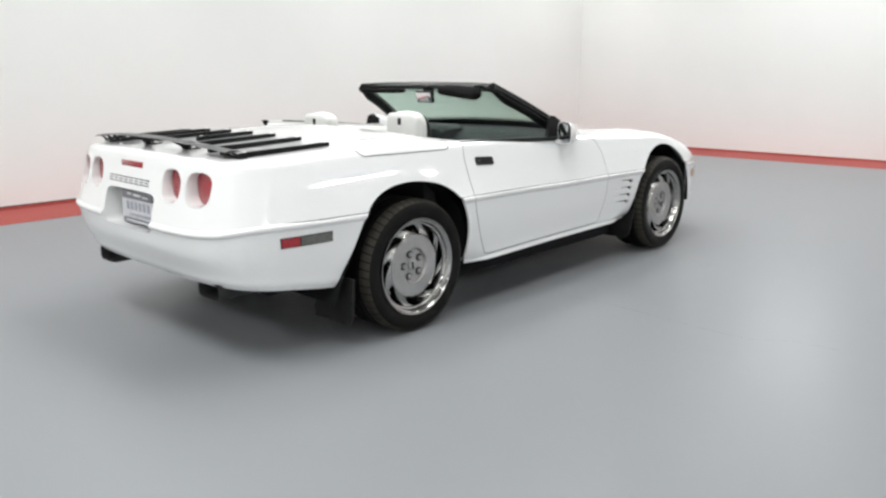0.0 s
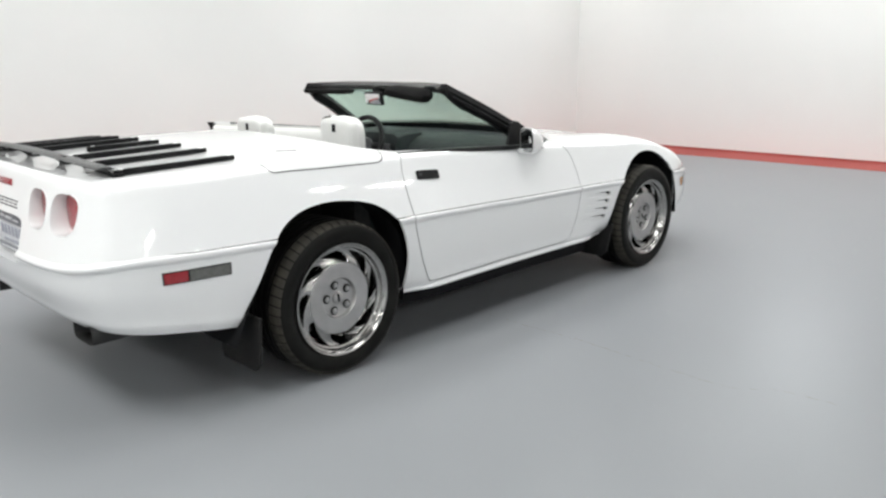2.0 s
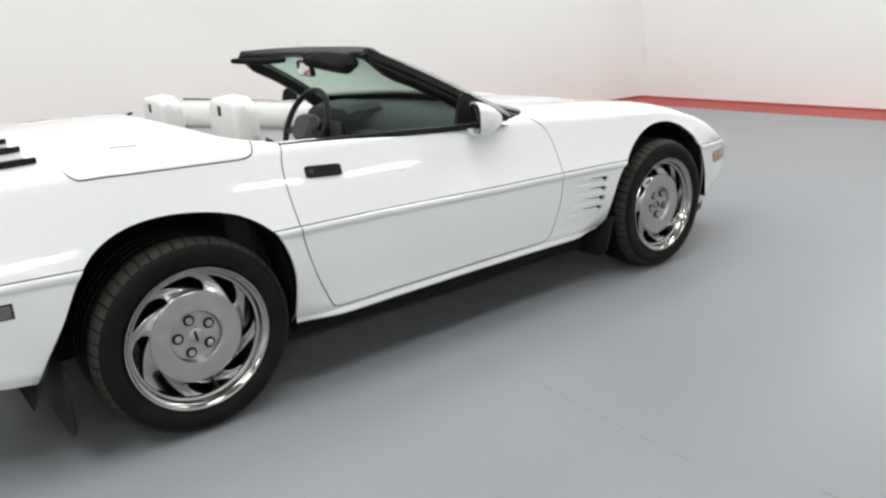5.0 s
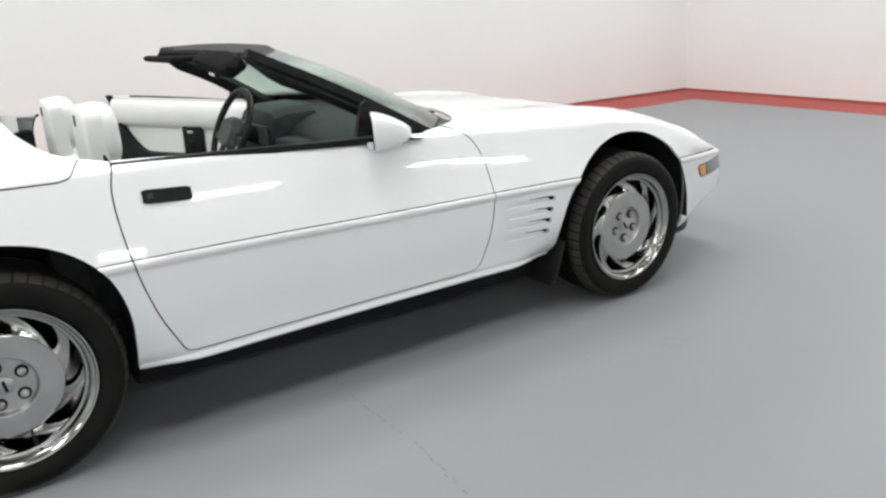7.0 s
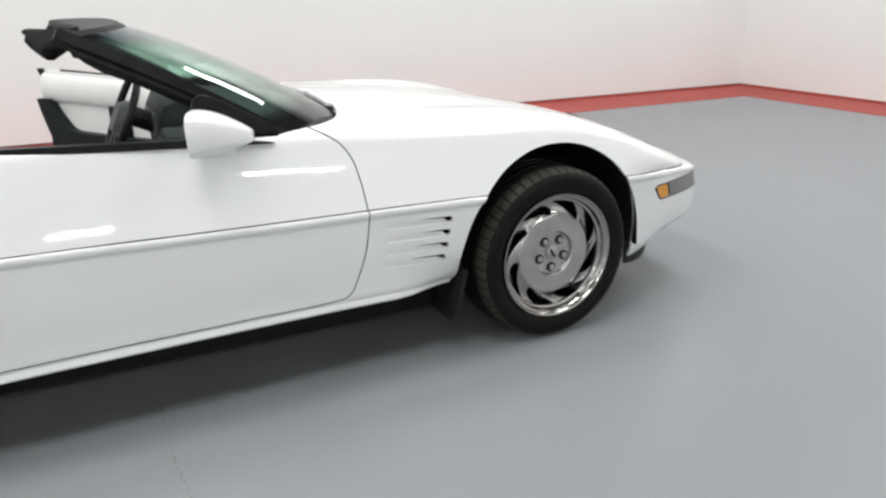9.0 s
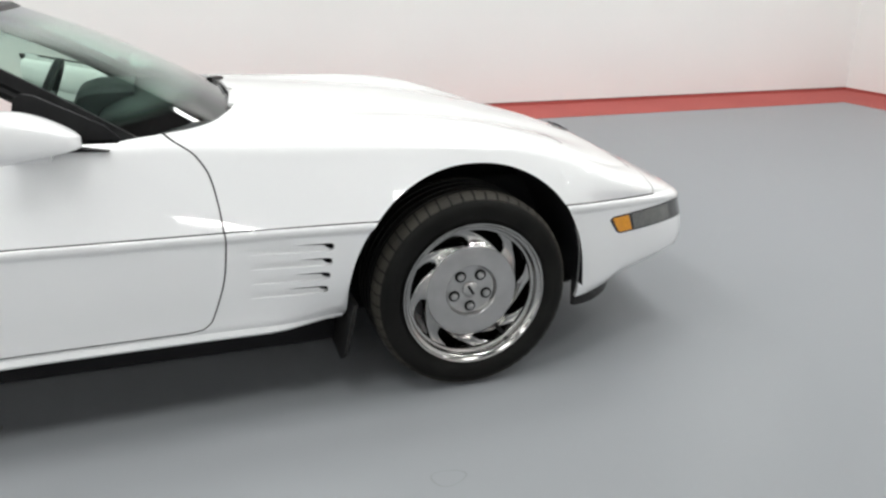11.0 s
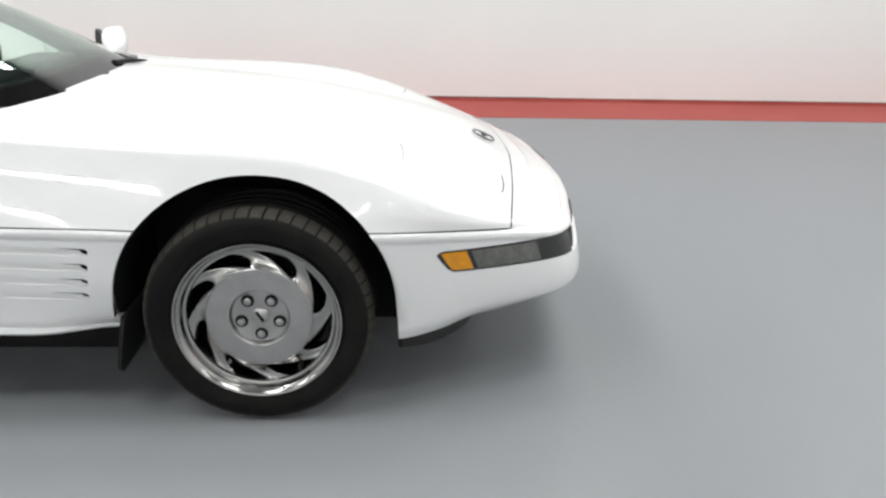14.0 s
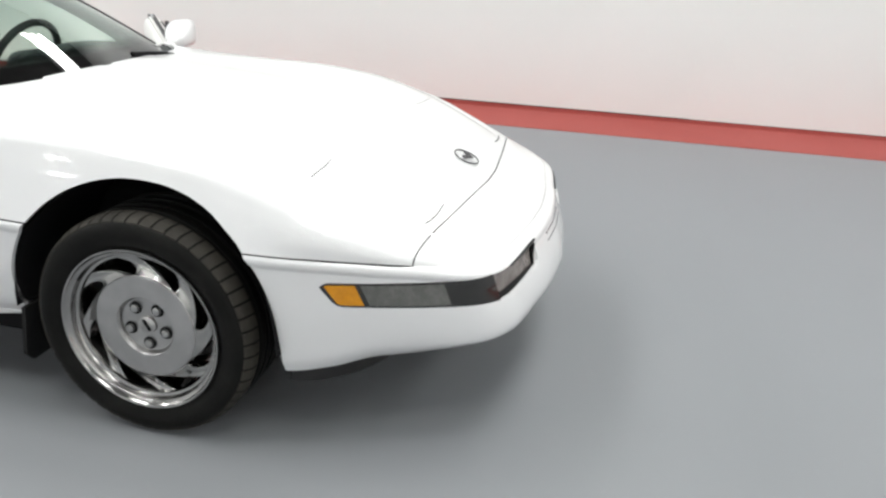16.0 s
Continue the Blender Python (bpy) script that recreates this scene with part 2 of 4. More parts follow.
def outline(tail, nose, wide, nt=5.0, corner=1.0, tail_from=-0.35, nose_from=2.74, n_tail=26, n_side=92):
    """Half a plan outline from the tail's middle round the corner and along the side to the nose's middle: (x, y >= 0). corner: how much of the bumper's corner it keeps."""
    pts = []
    for i in range(n_tail):
        a = math.pi / 2 * i / n_tail
        c, s = math.cos(a) ** (2 / nt), math.sin(a) ** (2 / nt)
        x = tail_from - (tail_from - tail) * c
        pts.append((x, half_width(x) * wide * s))
    for i in range(n_side):
        x = tail_from + (nose_from - tail_from) * i / n_side
        pts.append((x, half_width(x) * wide))
    for (x, y), in smooth_rows([[p] for p in NOSE], 3):
        f = (x - 2.74) / 0.71
        r = half_width(2.74) * max(1 - min(f, 1) ** 2.2, 0.0) ** (1 / 2.2)
        pts.append((nose_from + f * (nose - nose_from), (y * corner + r * (1 - corner)) * wide))
    return pts


def ring(tail, nose, wide, level, corner=1.0, lift=0.0):
    """One line round the car; lift raises it towards the height of the middle across nose and tail."""
    out = []
    for x, y in outline(tail, nose, 1.0, corner=corner):
        k = max(1 - (y / half_width(x)) ** 2, 0.0) ** 1.2
        out.append((x, -y * (wide(x) if callable(wide) else wide), level(x) + lift * k * (centre_z(x) - shoulder_z(x))))
    return out


def ease(t):
    t = min(max(t, 0.0), 1.0)
    return t * t * (3 - 2 * t)


def lean(side, ends):
    """A width that leans in along the flanks and stands fuller round the nose."""
    return lambda x: side + (ends - side) * ease((x - 2.62) / 0.36)


def tuck(wide, amount):
    """A width that draws in behind the front wheel and before the rear one."""
    return lambda x: wide - amount * ease((x - 1.80) / 0.24) * (1 - ease((x - 2.30) / 0.2)) - 0.7 * amount * ease((0.56 - x) / 0.22) * ease((x + 0.10) / 0.2)


def between(a, b, k):
    return lambda x: a(x) + (b(x) - a(x)) * k


def below_belt(d):
    return lambda x: belt_z(x) - d


LOWER = [ring(-0.93, 3.357, tuck(0.950, 0.075), bottom_z), ring(-0.952, 3.430, tuck(0.9675, 0.045), between(bottom_z, belt_z, 0.10)), ring(-0.965, 3.486, tuck(0.972, 0.018), between(bottom_z, belt_z, 0.22)), ring(-0.998, 3.484, 0.986, between(bottom_z, belt_z, 0.5)),
         ring(-1.012, 3.458, 0.994, between(bottom_z, belt_z, 0.78)), ring(-1.015, 3.447, 0.997, below_belt(0.032))]
MOULD = [ring(-1.022, 3.447, 1.002, below_belt(0.028)), ring(-1.027, 3.443, 1.006, below_belt(0.018)), ring(-1.025, 3.433, 1.005, below_belt(0.009)),
         ring(-1.018, 3.423, 1.0, below_belt(0.003))]
UPPER = [ring(-1.012, 3.408, 0.996, belt_z), ring(-0.987, 3.402, lean(0.963, 0.992), between(belt_z, shoulder_z, 0.35), 0.85, 0.2), ring(-0.967, 3.368, lean(0.930, 0.972), between(belt_z, shoulder_z, 0.68), 0.6, 0.5),
         ring(-0.954, 3.318, lean(0.897, 0.925), between(belt_z, shoulder_z, 0.93), 0.3, 0.85), ring(-0.936, 3.297, 0.83, shoulder_z, 0.1, 1.0)]


def closed(x):
    """Where the skin runs on across the belt with no gap: round the nose and the tail."""
    a, b = min(max((-0.68 - x) / 0.05, 0), 1), min(max((x - 3.150) / 0.02, 0), 1)
    return max(a, b)


MOULD[-1] = [tuple(Vector(p).lerp(Vector(q), closed(p[0]))) for p, q in zip(MOULD[-1], UPPER[0])]


def crest(x, y):
    """The swell of the front wings beside the bonnet."""
    a = 0.015 * math.exp(-((x - 2.45) / 0.5) ** 2)
    return a * math.exp(-((y - 0.60) / 0.13) ** 2) - 0.7 * a * math.exp(-((y - 0.36) / 0.12) ** 2)


def cap_rows(edge):
    rows = []
    for k in range(1, 17):
        r = []
        for x, y, z in edge:
            f = 1 - k / 16
            zc = centre_z(x)
            r.append((x, y * f, zc + (z - zc) * f ** 2.3 + crest(x, abs(y * f))))
        rows.append(r)
    return rows


lower_rows = smooth_rows(LOWER, 4)
lower_rows += smooth_rows(MOULD, 2)
upper_rows = smooth_rows(UPPER, 6)
edge = [(x, y, z + crest(x, abs(y))) for x, y, z in upper_rows[-1]]
upper_rows[-1] = edge
upper_rows += cap_rows(UPPER[-1])


LOW = np.array(lower_rows)
UPP = np.array(upper_rows[:25])


def on_side(rows, k, z):
    """The point of the skin in column k at height z."""
    i = int(min(max(k, 0), rows.shape[1] - 1.001))
    col = rows[:, i] + (rows[:, i + 1] - rows[:, i]) * (k - i)
    zs = col[:, 2]
    j = int(min(max(np.searchsorted(zs, z) - 1, 0), len(zs) - 2))
    t = (z - zs[j]) / (zs[j + 1] - zs[j])
    return col[j] + (col[j + 1] - col[j]) * t


def column(rows, x, z):
    """The column at which the skin has that x at height z."""
    lo, hi = 0.0, rows.shape[1] - 1.001
    for _ in range(40):
        mid = (lo + hi) / 2
        if on_side(rows, mid, z)[0] < x:
            lo = mid
        else:
            hi = mid
    return lo


def tail_x(y, z):
    """The x of the tail's skin above the moulding at that y and height."""
    lo, hi = 0.0, 25.9
    for _ in range(40):
        mid = (lo + hi) / 2
        if -on_side(UPP, mid, z)[1] < abs(y):
            lo = mid
        else:
            hi = mid
    return float(on_side(UPP, lo, z)[0])


def both_sides(rows):
    bm = grid(rows)
    b2 = grid([[(x, -y, z) for x, y, z in r] for r in rows])
    add(bm, b2)
    bmesh.ops.remove_doubles(bm, verts=bm.verts, dist=0.0012)
    bmesh.ops.dissolve_degenerate(bm, dist=1e-5, edges=bm.edges)
    bmesh.ops.recalc_face_normals(bm, faces=bm.faces)
    return bm


def shell(name, rows, cutters, thick=0.012):
    """A skin with thickness, with the cutters taken out of it: its separate pieces."""
    bm = both_sides(rows)
    me = bpy.data.meshes.new(name)
    bm.to_mesh(me)
    bm.free()
    ob = new(name, me)
    so = ob.modifiers.new("thick", "SOLIDIFY")
    so.thickness, so.offset, so.use_even_offset = thick, -1, False
    for c in cutters:
        bo = ob.modifiers.new("cut", "BOOLEAN")
        bo.operation, bo.solver, bo.object = "DIFFERENCE", "MANIFOLD", c
    deps = bpy.context.evaluated_depsgraph_get()
    out = bpy.data.meshes.new_from_object(ob.evaluated_get(deps))
    bpy.data.objects.remove(ob)
    bm = bmesh.new()
    bm.from_mesh(out)
    pieces, seen = [], set()
    bm.verts.ensure_lookup_table()
    for v in bm.verts:
        if v.index in seen:
            continue
        stack, island = [v], set()
        while stack:
            u = stack.pop()
            if u.index in island:
                continue
            island.add(u.index)
            stack += [e.other_vert(u) for e in u.link_edges if e.other_vert(u).index not in island]
        seen |= island
        if len(island) < 12:
            continue
        p = bm.copy()
        p.verts.ensure_lookup_table()
        bmesh.ops.delete(p, geom=[w for w in p.verts if w.index not in island], context="VERTS")
        lo = Vector([min(w.co[i] for w in p.verts) for i in range(3)])
        hi = Vector([max(w.co[i] for w in p.verts) for i in range(3)])
        pieces.append((p, lo, hi))
    bm.free()
    return pieces


def seal(rows, cut, source):
    """Near-black filler that stands in for the shade inside a panel gap, sunk a little below the paint."""
    bm = both_sides(rows)
    me = bpy.data.meshes.new("seal")
    bm.to_mesh(me)
    bm.free()
    ob = new("seal", me)
    so = ob.modifiers.new("thick", "SOLIDIFY")
    so.thickness, so.offset, so.use_even_offset = 0.012, -1, False
    bo = ob.modifiers.new("cut", "BOOLEAN")
    bo.operation, bo.solver, bo.object = "INTERSECT", "MANIFOLD", cut
    out = bpy.data.meshes.new_from_object(ob.evaluated_get(bpy.context.evaluated_depsgraph_get()))
    bpy.data.objects.remove(ob)
    bm = bmesh.new()
    bm.from_mesh(out)
    for v in bm.verts:
        where, n, _, _ = source[0].find_nearest(v.co)
        v.co -= n * 0.0025
    part("gap_filler", bm, UNDER, car, smooth=False)["kind"] = "stuff"


def panel(name, bm, parent, source, label="", m=None):
    """A body panel that takes its shading from the uncut skin."""
    me = bpy.data.meshes.new(name)
    for f in bm.faces:
        f.smooth = True
    bm.to_mesh(me)
    bm.free()
    tree, _, faces = source
    split = []
    for poly in me.polygons:
        n = poly.normal
        for li in poly.loop_indices:
            p = me.vertices[me.loops[li].vertex_index].co
            where, fn, index, _ = tree.find_nearest(p)
            vs = faces[index]
            w = poly_3d_calc([v[0] for v in vs], where)
            q = sum((v[1] * k for v, k in zip(vs, w)), Vector()).normalized()
            d = q.dot(n)
            split.append(q if d > 0.5 else -q if d < -0.5 else n)
    if m is not None:
        r = m.to_3x3()
        split = [r @ v for v in split]
        me.transform(m)
    me.normals_split_custom_set([tuple(v) for v in split])
    me.materials.append(PAINT)
    ob = new(name, me)
    ob.parent = parent
    if label:
        ob["label"] = label
    return ob


def skin_source(rows):
    bm = both_sides(rows)
    bm.normal_update()
    tree = BVHTree.FromBMesh(bm)
    faces = [[(v.co.copy(), v.normal.copy()) for v in f.verts] for f in bm.faces]
    bm.free()
    return tree, None, faces


def cutter(bm):
    me = bpy.data.meshes.new("cutter")
    bmesh.ops.recalc_face_normals(bm, faces=bm.faces)
    bm.to_mesh(me)
    bm.free()
    return new("cutter", me)


def prism_y(poly, y0, y1):
    """A solid from an outline in x, z, from y0 to y1."""
    bm = bmesh.new()
    a = [bm.verts.new((x, y0, z)) for x, z in poly]
    b = [bm.verts.new((x, y1, z)) for x, z in poly]
    n = len(poly)
    bm.faces.new(a)
    bm.faces.new(b[::-1])
    for i in range(n):
        bm.faces.new((a[i], a[(i + 1) % n], b[(i + 1) % n], b[i]))
    return bm


def prism_z(poly, z0, z1):
    bm = prism_y(poly, z0, z1)
    for v in bm.verts:
        v.co = (v.co.x, v.co.z, v.co.y)
    return bm


def prism_x(poly, x0, x1):
    bm = prism_y(poly, x0, x1)
    for v in bm.verts:
        v.co = (v.co.y, v.co.x, v.co.z)
    return bm


def curve2(pts, steps=6):
    """A smooth line through points of the plane."""
    return [tuple(r[0]) for r in smooth_rows([[p] for p in pts], steps)]


def band(pts, width, a0, a1, up=False):
    """A thin solid band along a line in x, z (or x, y with up), from a0 to a1 across it."""
    left, right = [], []
    for i, p in enumerate(pts):
        a, b = Vector(pts[max(i - 1, 0)]), Vector(pts[min(i + 1, len(pts) - 1)])
        d = (b - a).normalized()
        n = Vector((-d.y, d.x)) * width / 2
        left.append(tuple(Vector(p) + n))
        right.append(tuple(Vector(p) - n))
    at = (lambda p, w: (p[0], p[1], w)) if up else (lambda p, w: (p[0], w, p[1]))
    return tube([[at(l, a0), at(r, a0), at(r, a1), at(l, a1)] for l, r in zip(left, right)])


# wheel arches
front_arch = [(2.437 + 0.395 * (math.cos(a) if a > math.pi / 2 else max(math.cos(a), 0) ** 0.9), 0.345 + 0.395 * math.sin(a)) for a in np.linspace(0.0, math.pi, 48)]
front_arch = [(2.845, -0.1), (2.838, 0.2), (2.836, 0.30)] + front_arch[1:-1] + [(2.042, 0.33), (2.044, 0.2), (2.044, -0.1)]
rear_arch = curve2([(0.346, 0.20), (0.352, 0.33), (0.343, 0.486), (0.288, 0.615), (0.173, 0.702), (0.012, 0.738), (-0.13, 0.732), (-0.238, 0.692), (-0.312, 0.62),
                    (-0.380, 0.478), (-0.452, 0.343), (-0.495, 0.24)], 5)
rear_arch = [(0.342, -0.1)] + rear_arch + [(-0.51, -0.1)]
arches = bmesh.new()
for poly in (front_arch, rear_arch):
    for s in (-1, 1):
        add(arches, prism_y(poly, s * 0.50, s * 1.2))
arch_cutter = cutter(arches)

# the opening for the cabin, with the windscreen's foot at its front
cabin_poly = curve2([(0.189, 0.0), (0.194, 0.285), (0.209, 0.447), (0.228, 0.574), (0.260, 0.662), (0.312, 0.730)], 5) + curve2([(0.37, 0.772), (0.8, 0.789), (1.2, 0.778), (1.45, 0.768)], 4) + \
    curve2([(1.455, 0.763), (1.60, 0.69), (1.70, 0.585), (1.755, 0.44), (1.786, 0.315)], 5) + curve2([(1.768, 0.300), (1.780, 0.16), (1.786, 0.034)], 4) + [(1.801, 0.022), (1.801, 0.0)]
cabin_poly = cabin_poly + [(x, -y) for x, y in cabin_poly[-2:0:-1]]
cabin_cutter = cutter(prism_z(cabin_poly, 0.68, 1.4))

# gaps between the panels
GAP = 0.0046
door_line = curve2([(0.398, 1.0), (0.378, 0.90), (0.358, 0.802), (0.373, 0.629), (0.419, 0.46), (0.472, 0.345)], 6) + curve2([(0.486, 0.318), (0.497, 0.306), (0.515, 0.302)], 3) + \
    curve2([(0.60, 0.301), (1.0, 0.301), (1.50, 0.301), (1.58, 0.302)], 4) + curve2([(1.615, 0.306), (1.636, 0.322), (1.652, 0.350), (1.687, 0.46), (1.700, 0.57), (1.697, 0.61), (1.690, 0.680), (1.675, 0.753), (1.649, 0.800), (1.622, 0.826), (1.570, 0.856), (1.50, 0.885), (1.42, 0.92)], 6)
gaps = bmesh.new()
for s in (-1, 1):
    add(gaps, band(door_line, GAP, s * 0.70, s * 1.2))
gap_cutter = cutter(gaps)
tops = bmesh.new()
nose_line = curve2([(3.135, -1.0), (3.160, -0.74), (3.165, -0.70), (3.20, -0.42), (3.229, -0.10), (3.231, 0.0), (3.229, 0.10), (3.20, 0.42), (3.165, 0.70), (3.160, 0.74), (3.135, 1.0)], 4)
add(tops, band(nose_line, 0.0042, 0.5, 1.1, True))
top_cutter = cutter(tops)

# openings in the tail and the nose
LAMPS = [(-0.545, 0.772), (-0.366, 0.775), (0.366, 0.775), (0.545, 0.772)]


def squircle(cy, cz, ry, rz, n=2.8, count=36):
    return [(cy + ry * abs(math.cos(a)) ** (2 / n) * math.copysign(1, math.cos(a)), cz + rz * abs(math.sin(a)) ** (2 / n) * math.copysign(1, math.sin(a)))
            for a in np.linspace(0, 2 * math.pi, count, endpoint=False)]


tail = bmesh.new()
for cy, cz in LAMPS:
    add(tail, prism_x(squircle(cy, cz, 0.072, 0.072), -1.2, -0.85))
add(tail, prism_x(squircle(0.0, 0.638, 0.235, 0.087, 8), -1.2, -0.80))
tail_cutter = cutter(tail)

# openings for the fog lamps in the bumper's face
FOG_Y0, FOG_Y1, FOG_Z0, FOG_Z1 = 0.288, 0.600, 0.440, 0.511
fog = bmesh.new()
for s in (-1, 1):
    poly = [(FOG_Y0, FOG_Z0 + 0.010), (FOG_Y0 + 0.012, FOG_Z0), (FOG_Y1, FOG_Z0 - 0.004), (FOG_Y1, FOG_Z1 + 0.002), (FOG_Y0 - 0.006, FOG_Z1 - 0.008), (FOG_Y0 - 0.008, FOG_Z1 - 0.016)]
    add(fog, prism_x([(s * y, z) for y, z in poly], 3.25, 3.60))
fog_cutter = cutter(fog)

# side gills: wedge-shaped grooves that deepen towards the front
gills = bmesh.new()
for s in (-1, 1):
    for k in range(4):
        z1, z2 = 0.537 - 0.0453 * k, 0.5315 - 0.0455 * k
        x1, x2 = 1.768 - 0.005 * k, 2.0 - 0.0067 * k
        loops = []
        for x, top, low, dt, dl in ((x1 - 0.01, 0.0105, 0.0095, 0.0028, 0.0004), (x1 + 0.03, 0.0112, 0.0110, 0.0100, 0.0050), (x1 + 0.10, 0.0116, 0.0118, 0.0122, 0.0070), (x2 - 0.026, 0.0120, 0.0124, 0.0136, 0.0085), (x2 - 0.018, 0.0120, 0.0124, 0.0185, 0.0095), (x2 - 0.006, 0.0110, 0.0110, 0.0190, 0.0120), (x2 + 0.002, 0.0060, 0.0060, 0.0190, 0.0150)):
            z = z1 + (z2 - z1) * (x - x1) / (x2 - x1)
            y = -on_side(LOW, column(LOW, x, z), z)[1]
            loops.append([(x, s * 0.95, z + top), (x, s * (y - dt), z + top), (x, s * (y - dl), z - low), (x, s * 0.95, z - low)])
        b = tube(loops)
        add(gills, b)
gill_cutter = cutter(gills)

car = tagged(new("convertible_car"), "glossy white two-seat convertible sports car, roof down, one door open", "car")
HINGE = Vector((1.514, 0.702, 0))
SWING = Matrix.Translation(HINGE + Vector((0, 0, -0.016))) @ Matrix.Rotation(radians(-52.4), 4, "Z") @ Matrix.Translation(-HINGE)
doors = {}
for level, rows, cuts in (("upper", upper_rows, [arch_cutter, cabin_cutter, gap_cutter, top_cutter, tail_cutter]), ("lower", lower_rows, [arch_cutter, gap_cutter, tail_cutter, gill_cutter, fog_cutter])):
    source = skin_source(rows)
    for cut in ([gap_cutter, top_cutter] if level == "upper" else [gap_cutter]):
        seal(rows, cut, source)
    for bm, lo, hi in shell(level, rows, cuts):
        mid = (lo + hi) / 2
        if 0.30 < lo.x and hi.x < 1.75 and hi.x - lo.x > 0.9 and hi.y - lo.y < 0.5 and lo.z > 0.29:
            side = -1 if mid.y < 0 else 1
            if level == "upper":
                doors[side] = panel("door", bm, car, source, "" if side < 0 else "white car door, swung open", SWING if side > 0 else None)
            else:
                panel("door_lower_panel", bm, doors[side], source, "", SWING if side > 0 else None)
            continue
        if level == "upper":
            name = "bonnet" if 1.3 < lo.x < 2.2 and hi.x < 3.3 else "nose_panel" if lo.x > 2.9 else "rear_deck"
        else:
            name = "front_bumper" if mid.x > 2.6 else "rear_bumper" if mid.x < -0.2 else "side_sill"
        if (hi - lo).length < 0.08:
            bm.free()
            continue
        panel(name, bm, car, source)
def seam(points, width, source, parent):
    """A thin dark line that lies on the skin along a few guide points."""
    pts = [Vector(r[0]) for r in smooth_rows([[p] for p in points], 12)]
    on = [source[0].find_nearest(p)[:2] for p in pts]
    loops = []
    for i, (p, n) in enumerate(on):
        t = (on[min(i + 1, len(on) - 1)][0] - on[max(i - 1, 0)][0]).normalized()
        s = t.cross(n).normalized() * width / 2
        loops.append([tuple(q) for q in (p - s - n * 0.002, p - s + n * 0.0006, p + s + n * 0.0006, p + s - n * 0.002)])
    part("panel_gap", tube(loops), UNDER, parent)


upper_skin = skin_source(upper_rows)
for s in (-1, 1):
    seam([(-0.292, s * 0.751, 0.902), (-0.263, s * 0.81, 0.882), (-0.18, s * 0.822, 0.88), (-0.02, s * 0.839, 0.879), (0.197, s * 0.836, 0.873), (0.240, s * 0.828, 0.872), (0.263, s * 0.818, 0.878), (0.277, s * 0.797, 0.890), (0.288, s * 0.772, 0.900), (0.298, s * 0.745, 0.906), (0.304, s * 0.727, 0.908)], 0.0045, upper_skin, car)
    seam([(2.846, s * 0.615, 0.735), (2.846, s * 0.525, 0.739), (2.836, s * 0.445, 0.741)], 0.0022, upper_skin, car)
    seam([(3.150, s * 0.563, 0.621), (3.160, s * 0.518, 0.622), (3.165, s * 0.465, 0.626), (3.165, s * 0.405, 0.631)], 0.004, upper_skin, car)
for c in (arch_cutter, cabin_cutter, gap_cutter, top_cutter, tail_cutter, gill_cutter, fog_cutter):
    bpy.data.objects.remove(c)
door_right, door_left = doors[-1], doors[1]

# dark inner body: floor pan, wheel wells and the backs of the panel gaps
part("floor_pan", box((0.36, -0.69, 0.140), (2.03, 0.69, 0.34), 0.03), UNDER, car, "matt black underbody")
# three mostly unseen boxes added to keep light from under the car
part("front_light_block", box((2.0, -0.50, 0.150), (3.0, 0.50, 0.36), 0.03), UNDER, car)
part("nose_light_block", box((2.87, -0.66, 0.235), (3.02, 0.66, 0.36), 0.02), UNDER, car)
part("rear_light_block", box((-0.62, -0.50, 0.225), (0.40, 0.50, 0.38), 0.03), UNDER, car)
part("door_inner_frame", prism_y([(0.42, 0.30), (1.78, 0.30), (1.78, 0.60), (0.42, 0.60)], -0.70, -0.810), UNDER, car)
part("door_window_well", prism_y([(0.42, 0.60), (1.85, 0.60), (1.72, 0.78), (1.5, 0.80), (0.42, 0.80)], -0.70, -0.745), UNDER, car)
part("door_sill", prism_y([(0.36, 0.29), (1.66, 0.29), (1.66, 0.36), (0.36, 0.36)], 0.70, 0.83), UNDER, car)
part("hinge_pillar", prism_y([(1.66, 0.30), (1.84, 0.30), (1.84, 0.54), (1.74, 0.78), (1.66, 0.78)], 0.70, 0.770), UNDER, car)
part("lock_pillar", prism_y([(0.20, 0.38), (0.345, 0.38), (0.345, 0.84), (0.20, 0.84)], 0.66, 0.755), UNDER, car)
for s in (-1, 1):
    for poly in (front_arch, rear_arch):
        pts = [(x, z) for x, z in poly if z > 0.22]
        rows = [[(x, s * (0.845 - 0.05 * ease((z - 0.57) / 0.08)), z) for x, z in pts], [(x, s * 0.50, z) for x, z in pts]]
        well = grid([rows[0], rows[1]])
        part("wheel_well", well, UNDER, car)
part("engine_bay_shield", box((2.05, -0.5, 0.3), (3.1, 0.5, 0.62), 0.05), UNDER, car)
part("tail_crash_beam", box((-0.74, -0.70, 0.42), (-0.42, 0.70, 0.62), 0.05), UNDER, car)
part("fuel_tank", box((-0.5, -0.5, 0.3), (0.2, 0.5, 0.68), 0.05), UNDER, car)
part("nose_crash_beam", box((3.0, -0.60, 0.36), (3.30, 0.60, 0.50), 0.05), UNDER, car)
for s in (-1, 1):
    rows = []
    for x in np.linspace(0.352, 2.035, 30):
        y = half_width(x) * (0.958 - 0.075 * ease((x - 1.80) / 0.24) - 0.0525 * ease((0.56 - x) / 0.22))
        rows.append([(x, s * (y - 0.03), 0.268), (x, s * (y + 0.004), 0.266), (x, s * (y + 0.010), 0.274), (x, s * (y + 0.006), 0.290), (x, s * (y - 0.03), 0.294)])
    part("sill_strip", tube(rows), PAINT, car)

